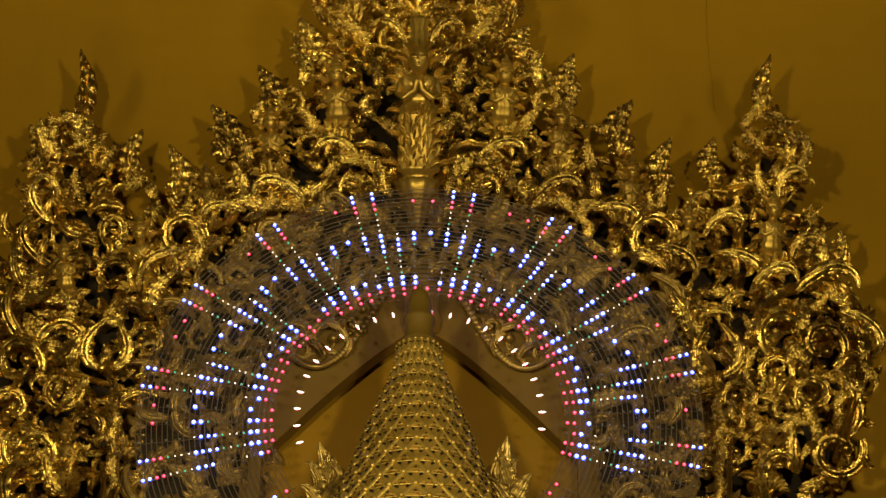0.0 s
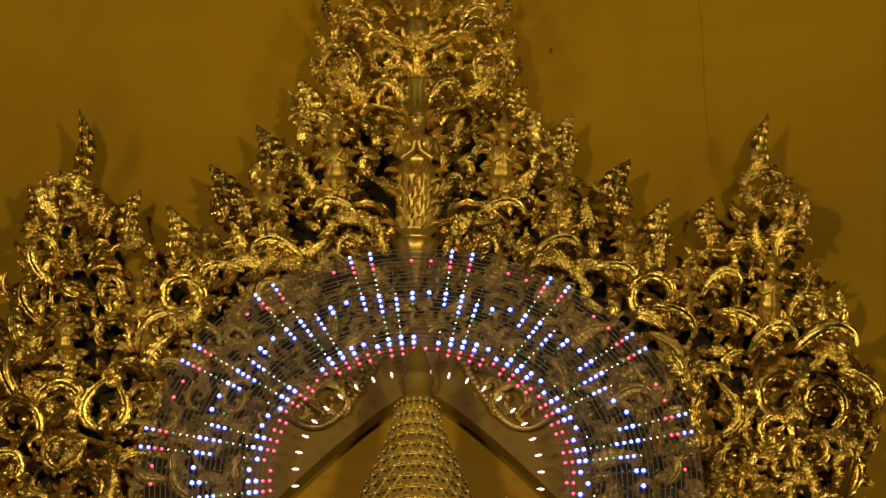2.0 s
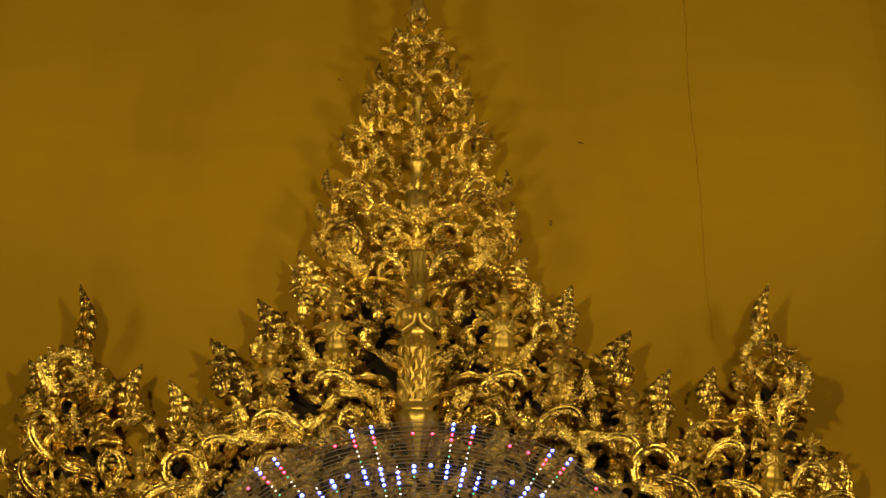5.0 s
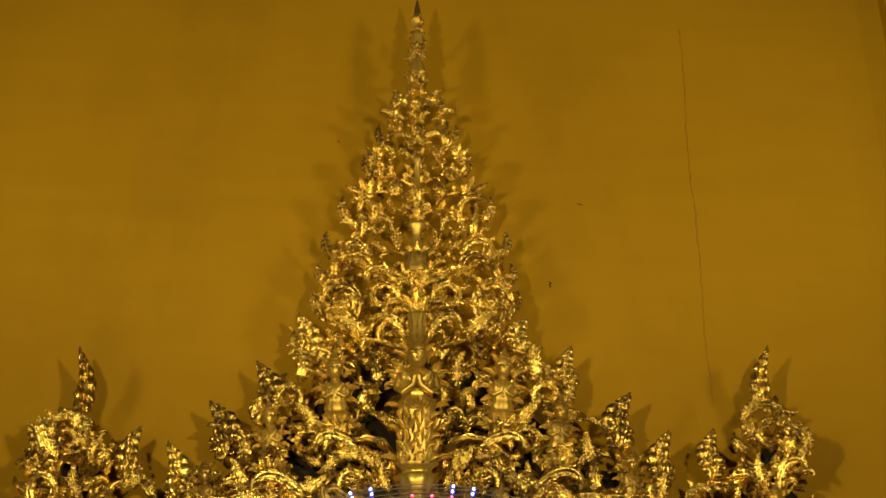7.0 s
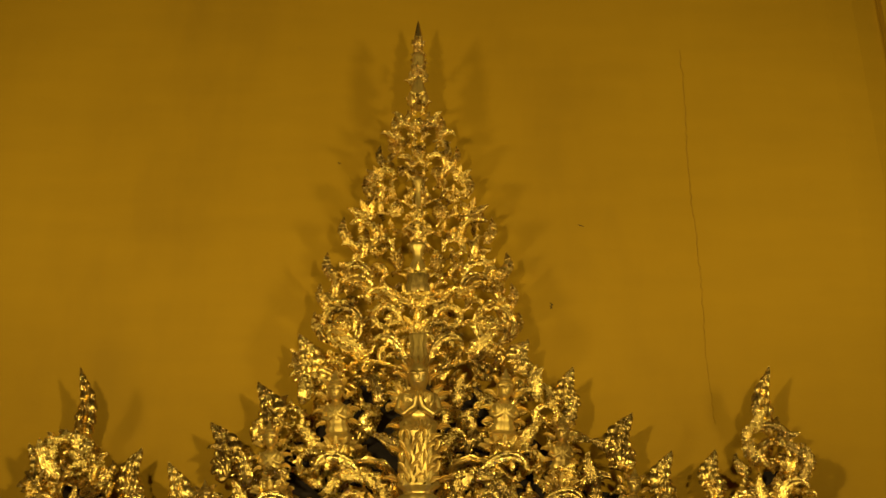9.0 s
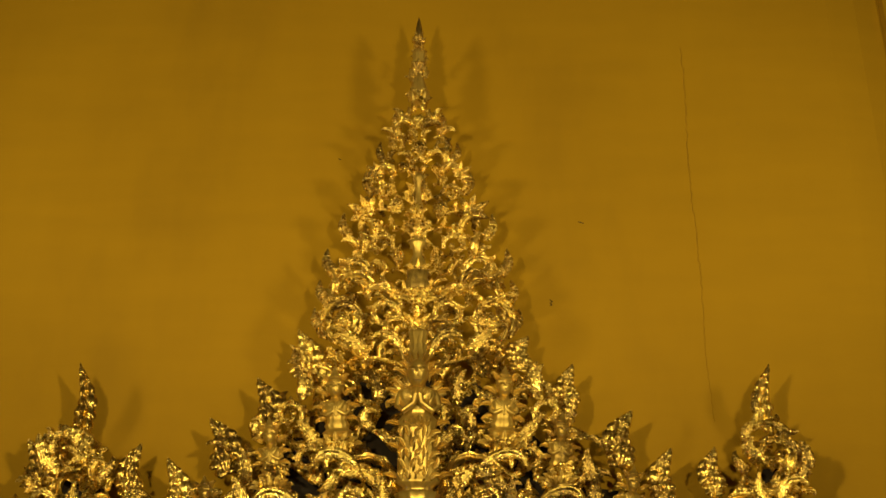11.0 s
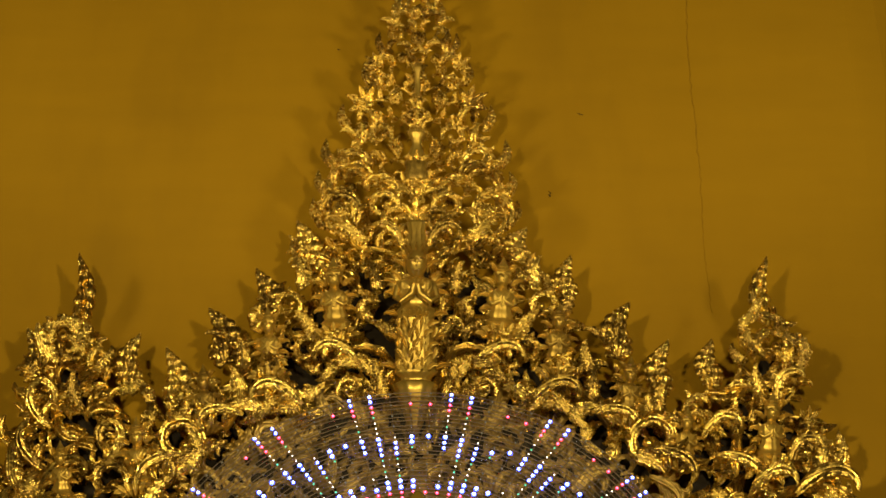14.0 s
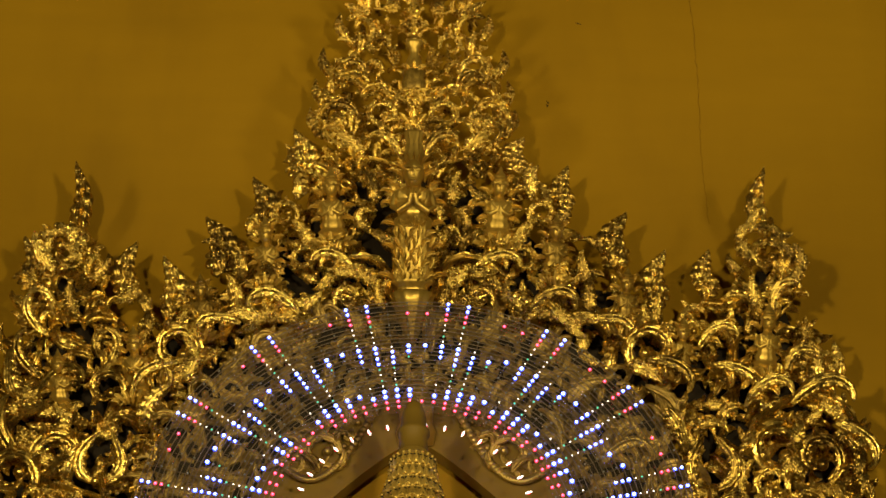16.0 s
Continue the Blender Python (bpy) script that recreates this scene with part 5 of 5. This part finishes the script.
LEDS = {"w": led_mesh("white_lamp", LED_WHITE, GLOW_BLUE, 0.0056), "b": led_mesh("blue_lamp", LED_WHITE, GLOW_BLUE, 0.0070), "r": led_mesh("red_lamp", LED_ROSE, GLOW_RED, 0.0048),
        "g": led_mesh("green_lamp", LED_GREEN, LED_BODY, 0.0042), "o": led_mesh("unlit_lamp", LED_BODY, LED_BODY, 0.0032), "d": led_mesh("dim_lamp", LED_WARM, LED_BODY, 0.0030)}
LED_NAMES = {"w": "white_lamp", "b": "blue_lamp", "r": "red_lamp", "g": "green_lamp", "o": "unlit_lamp", "d": "dim_lamp"}
# twenty lamps along each spoke, from the rim inwards; the spokes go in fives, two of them lit at the rim and two at the inner end
STRIPS = ("wwrrddgdbwwo-o-dobro", "wwrrgdddbwwwgdgdbbrr", "o-o-o-o-dwwwgddgbbrr", "o-r-o-o-bbgo-oo-bbrr", "o-r-o-o-bo-o-oo-b-rr")
led_rng = random.Random(5)
lamp_count = {k: 0 for k in LEDS}
for spoke in range(80):
    angle = 6.8 + spoke * 4.5
    strip = STRIPS[spoke % 5]
    turned_to = (angle + 180) % 360 - 180
    if abs(turned_to) > 110 and spoke % 5 > 1:
        continue
    sx, sz = math.sin(radians(angle)), math.cos(radians(angle))
    wire = part("spoke", mesh_of("spoke", *tube([(0.61 * sx, 0.004, 0.61 * sz), (1.195 * sx, 0.004, 1.195 * sz)], 0.0018 if spoke % 5 < 3 else 0.0011, 5), WIRE), halo)
    for k, kind in enumerate(strip):
        if kind == "-" or abs(turned_to) > 115 and k % 2:
            continue
        # some lamps between the lit spokes are out
        if spoke % 5 > 2 and kind != "o" and led_rng.random() < 0.15:
            kind = "o"
        r = 1.186 - k * 0.0295 + led_rng.uniform(-0.002, 0.002)
        if lamp_count[kind] < 290:
            lamp_count[kind] += 1
            part(LED_NAMES[kind], LEDS[kind], wire, Matrix.Translation((r * sx, -0.01, r * sz)))
# inner ring of warm dashes
DASH = led_mesh("dash_lamp", LED_WARM, GLOW_RED, 0.0046, 3.4)
for i in range(-11, 12):
    angle = -4.2 + i * 9.2
    part("dash_lamp", DASH, halo, pose(0.518 * math.sin(radians(angle)), -0.02, 0.518 * math.cos(radians(angle)), 0, angle, 0))


# ---- the crown of the statue ----
CX, CY = 0.014, 8.25
PROFILE = [(0.014, 7.090), (0.032, 7.047), (0.054, 6.934), (0.061, 6.822), (0.090, 6.789), (0.098, 6.685), (0.142, 6.549), (0.202, 6.389), (0.250, 6.232), (0.306, 6.073), (0.372, 5.878), (0.391, 5.755)]
statue = thing("statue", CX, CY, 0.0, "large gilded seated statue below the crown, out of sight", "statue")
bottom = PROFILE[-1][1]
part("statue_body", mesh_of("statue_body", *lathe([(1.5, 0.0), (1.55, 1.6), (1.3, 1.8), (1.2, 2.2), (1.35, 2.9), (0.9, 3.9), (0.75, 4.6), (0.3, 4.8), (0.26, 4.95), (0.36, 5.2), (0.42, 5.6), (PROFILE[-1][0], bottom)], 32, 0.5), GOLD_DULL), statue)
crown = thing("crown", CX, CY, bottom, "tall tapering crown of gilded openwork with a ringed finial", "crown")


def crown_radius(z):
    for (r0, z0), (r1, z1) in zip(PROFILE, PROFILE[1:]):
        if z1 <= z <= z0:
            return r0 + (r1 - r0) * (z0 - z) / (z0 - z1)
    return PROFILE[-1][0]


core = [(max(0.01, r - 0.008), z - bottom) for r, z in reversed(PROFILE)]
part("crown_core", mesh_of("crown_core", *lathe(core, 36), GOLD_CROWN), crown)
lattice_top = 6.768
rows_of = 16
cells = 22
ring_z = [bottom + (lattice_top - bottom) * (1 - (1 - j / rows_of) ** 1.0) for j in range(rows_of + 1)]


fin_low = lattice_top - bottom - 0.01


def on_crown(a, z, out=0.0):
    r = crown_radius(z) + out
    return Vector((r * math.sin(a), -r * math.cos(a), z - bottom))


def strut(s, p, q, w):
    """A half-round bar from p to q, standing off the crown."""
    n = Vector((p.x + q.x, p.y + q.y, 0)).normalized()
    side = (q - p).cross(n).normalized() * w
    top = n * w * 0.5
    v = [p - side, p - side * 0.5 + top, p + side * 0.5 + top, p + side, q - side, q - side * 0.5 + top, q + side * 0.5 + top, q + side]
    s.add(v, [(0, 4, 5, 1), (1, 5, 6, 2), (2, 6, 7, 3), (0, 1, 2, 3), (7, 6, 5, 4)])


for j in range(rows_of):
    s, eye = Soup(), Soup()
    z0, z1 = ring_z[j], ring_z[j + 1]
    zm, tall = (z0 + z1) / 2, z1 - z0
    sh = (j % 2) * math.pi / cells
    da = math.pi / cells
    w = 0.0085 * (0.5 + 0.5 * crown_radius(zm) / 0.3)
    for i in range(cells):
        a = 2 * math.pi * i / cells + sh
        p, q, t = on_crown(a - da, z0), on_crown(a + da, z0), on_crown(a, z1)
        strut(s, p, t, w)
        strut(s, q, t, w)
        strut(s, p, q, w * 0.4)
        # a raised triangle within each upright cell, a ring of petals in each hanging one
        c = (p + q + t) / 3
        out = Vector((c.x, c.y, 0)).normalized()
        base = [c + (u - c) * 0.62 for u in (p, q, t)]
        tip = [c + (u - c) * 0.30 + out * w * 0.9 for u in (p, q, t)]
        s.add(base + tip, [(0, 1, 4, 3), (1, 2, 5, 4), (2, 0, 3, 5), (3, 4, 5)])
        s.add(*ball(w * 0.75, tuple((p + q) / 2 + (c - (p + q) / 2) * 0.42 + out * w * 0.8), 6, 4, 2.2, 1, 0.5))
        s.add(*ball(w * 1.25, tuple(t + Vector((t.x, t.y, 0)).normalized() * w * 0.4), 6, 4))
        # near-black balls round every knot, standing for the shade in pierced eyes
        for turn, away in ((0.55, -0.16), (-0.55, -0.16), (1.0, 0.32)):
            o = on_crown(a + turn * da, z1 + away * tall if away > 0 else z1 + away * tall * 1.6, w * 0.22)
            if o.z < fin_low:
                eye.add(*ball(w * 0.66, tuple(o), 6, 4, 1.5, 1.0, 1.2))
    band_of = part("openwork_band", s.mesh("openwork_band", GOLD_CROWN), crown)
    part("hole_shade", eye.mesh("hole_shade", GAP_SHADE), band_of)
fin = lattice_top - bottom
rt = crown_radius(lattice_top)
part("finial", mesh_of("finial", *lathe([(rt * 1.05, fin), (rt * 0.9, fin + 0.015), (rt * 0.68, fin + 0.03), (rt * 0.62, fin + 0.12), (rt * 0.74, fin + 0.135), (rt * 0.74, fin + 0.15), (rt * 0.6, fin + 0.16), (rt * 0.56, fin + 0.23), (rt * 0.38, fin + 0.28), (rt * 0.1, fin + 0.31)], 20), BROWN_PAINT), crown)
carve(crown, "flame", -0.364, 8.3, 6.156, 0.347, 0, 1, 1.1, stock=DULL)
carve(crown, "leaf", -0.304, 8.27, 6.036, 0.193, 30, 1, stock=DULL)
carve(crown, "leaf", -0.424, 8.27, 6.016, 0.193, -30, -1, stock=DULL)
carve(crown, "leaf", -0.314, 8.27, 6.156, 0.139, 25, 1, stock=DULL)
carve(crown, "leaf", -0.414, 8.27, 6.156, 0.139, -25, -1, stock=DULL)
carve(crown, "flame", 0.385, 8.3, 6.176, 0.371, 0, -1, 1.1, stock=DULL)
carve(crown, "leaf", 0.445, 8.27, 6.056, 0.206, 30, 1, stock=DULL)
carve(crown, "leaf", 0.325, 8.27, 6.036, 0.206, -30, -1, stock=DULL)
carve(crown, "leaf", 0.435, 8.27, 6.176, 0.149, 25, 1, stock=DULL)
carve(crown, "leaf", 0.335, 8.27, 6.176, 0.149, -25, -1, stock=DULL)
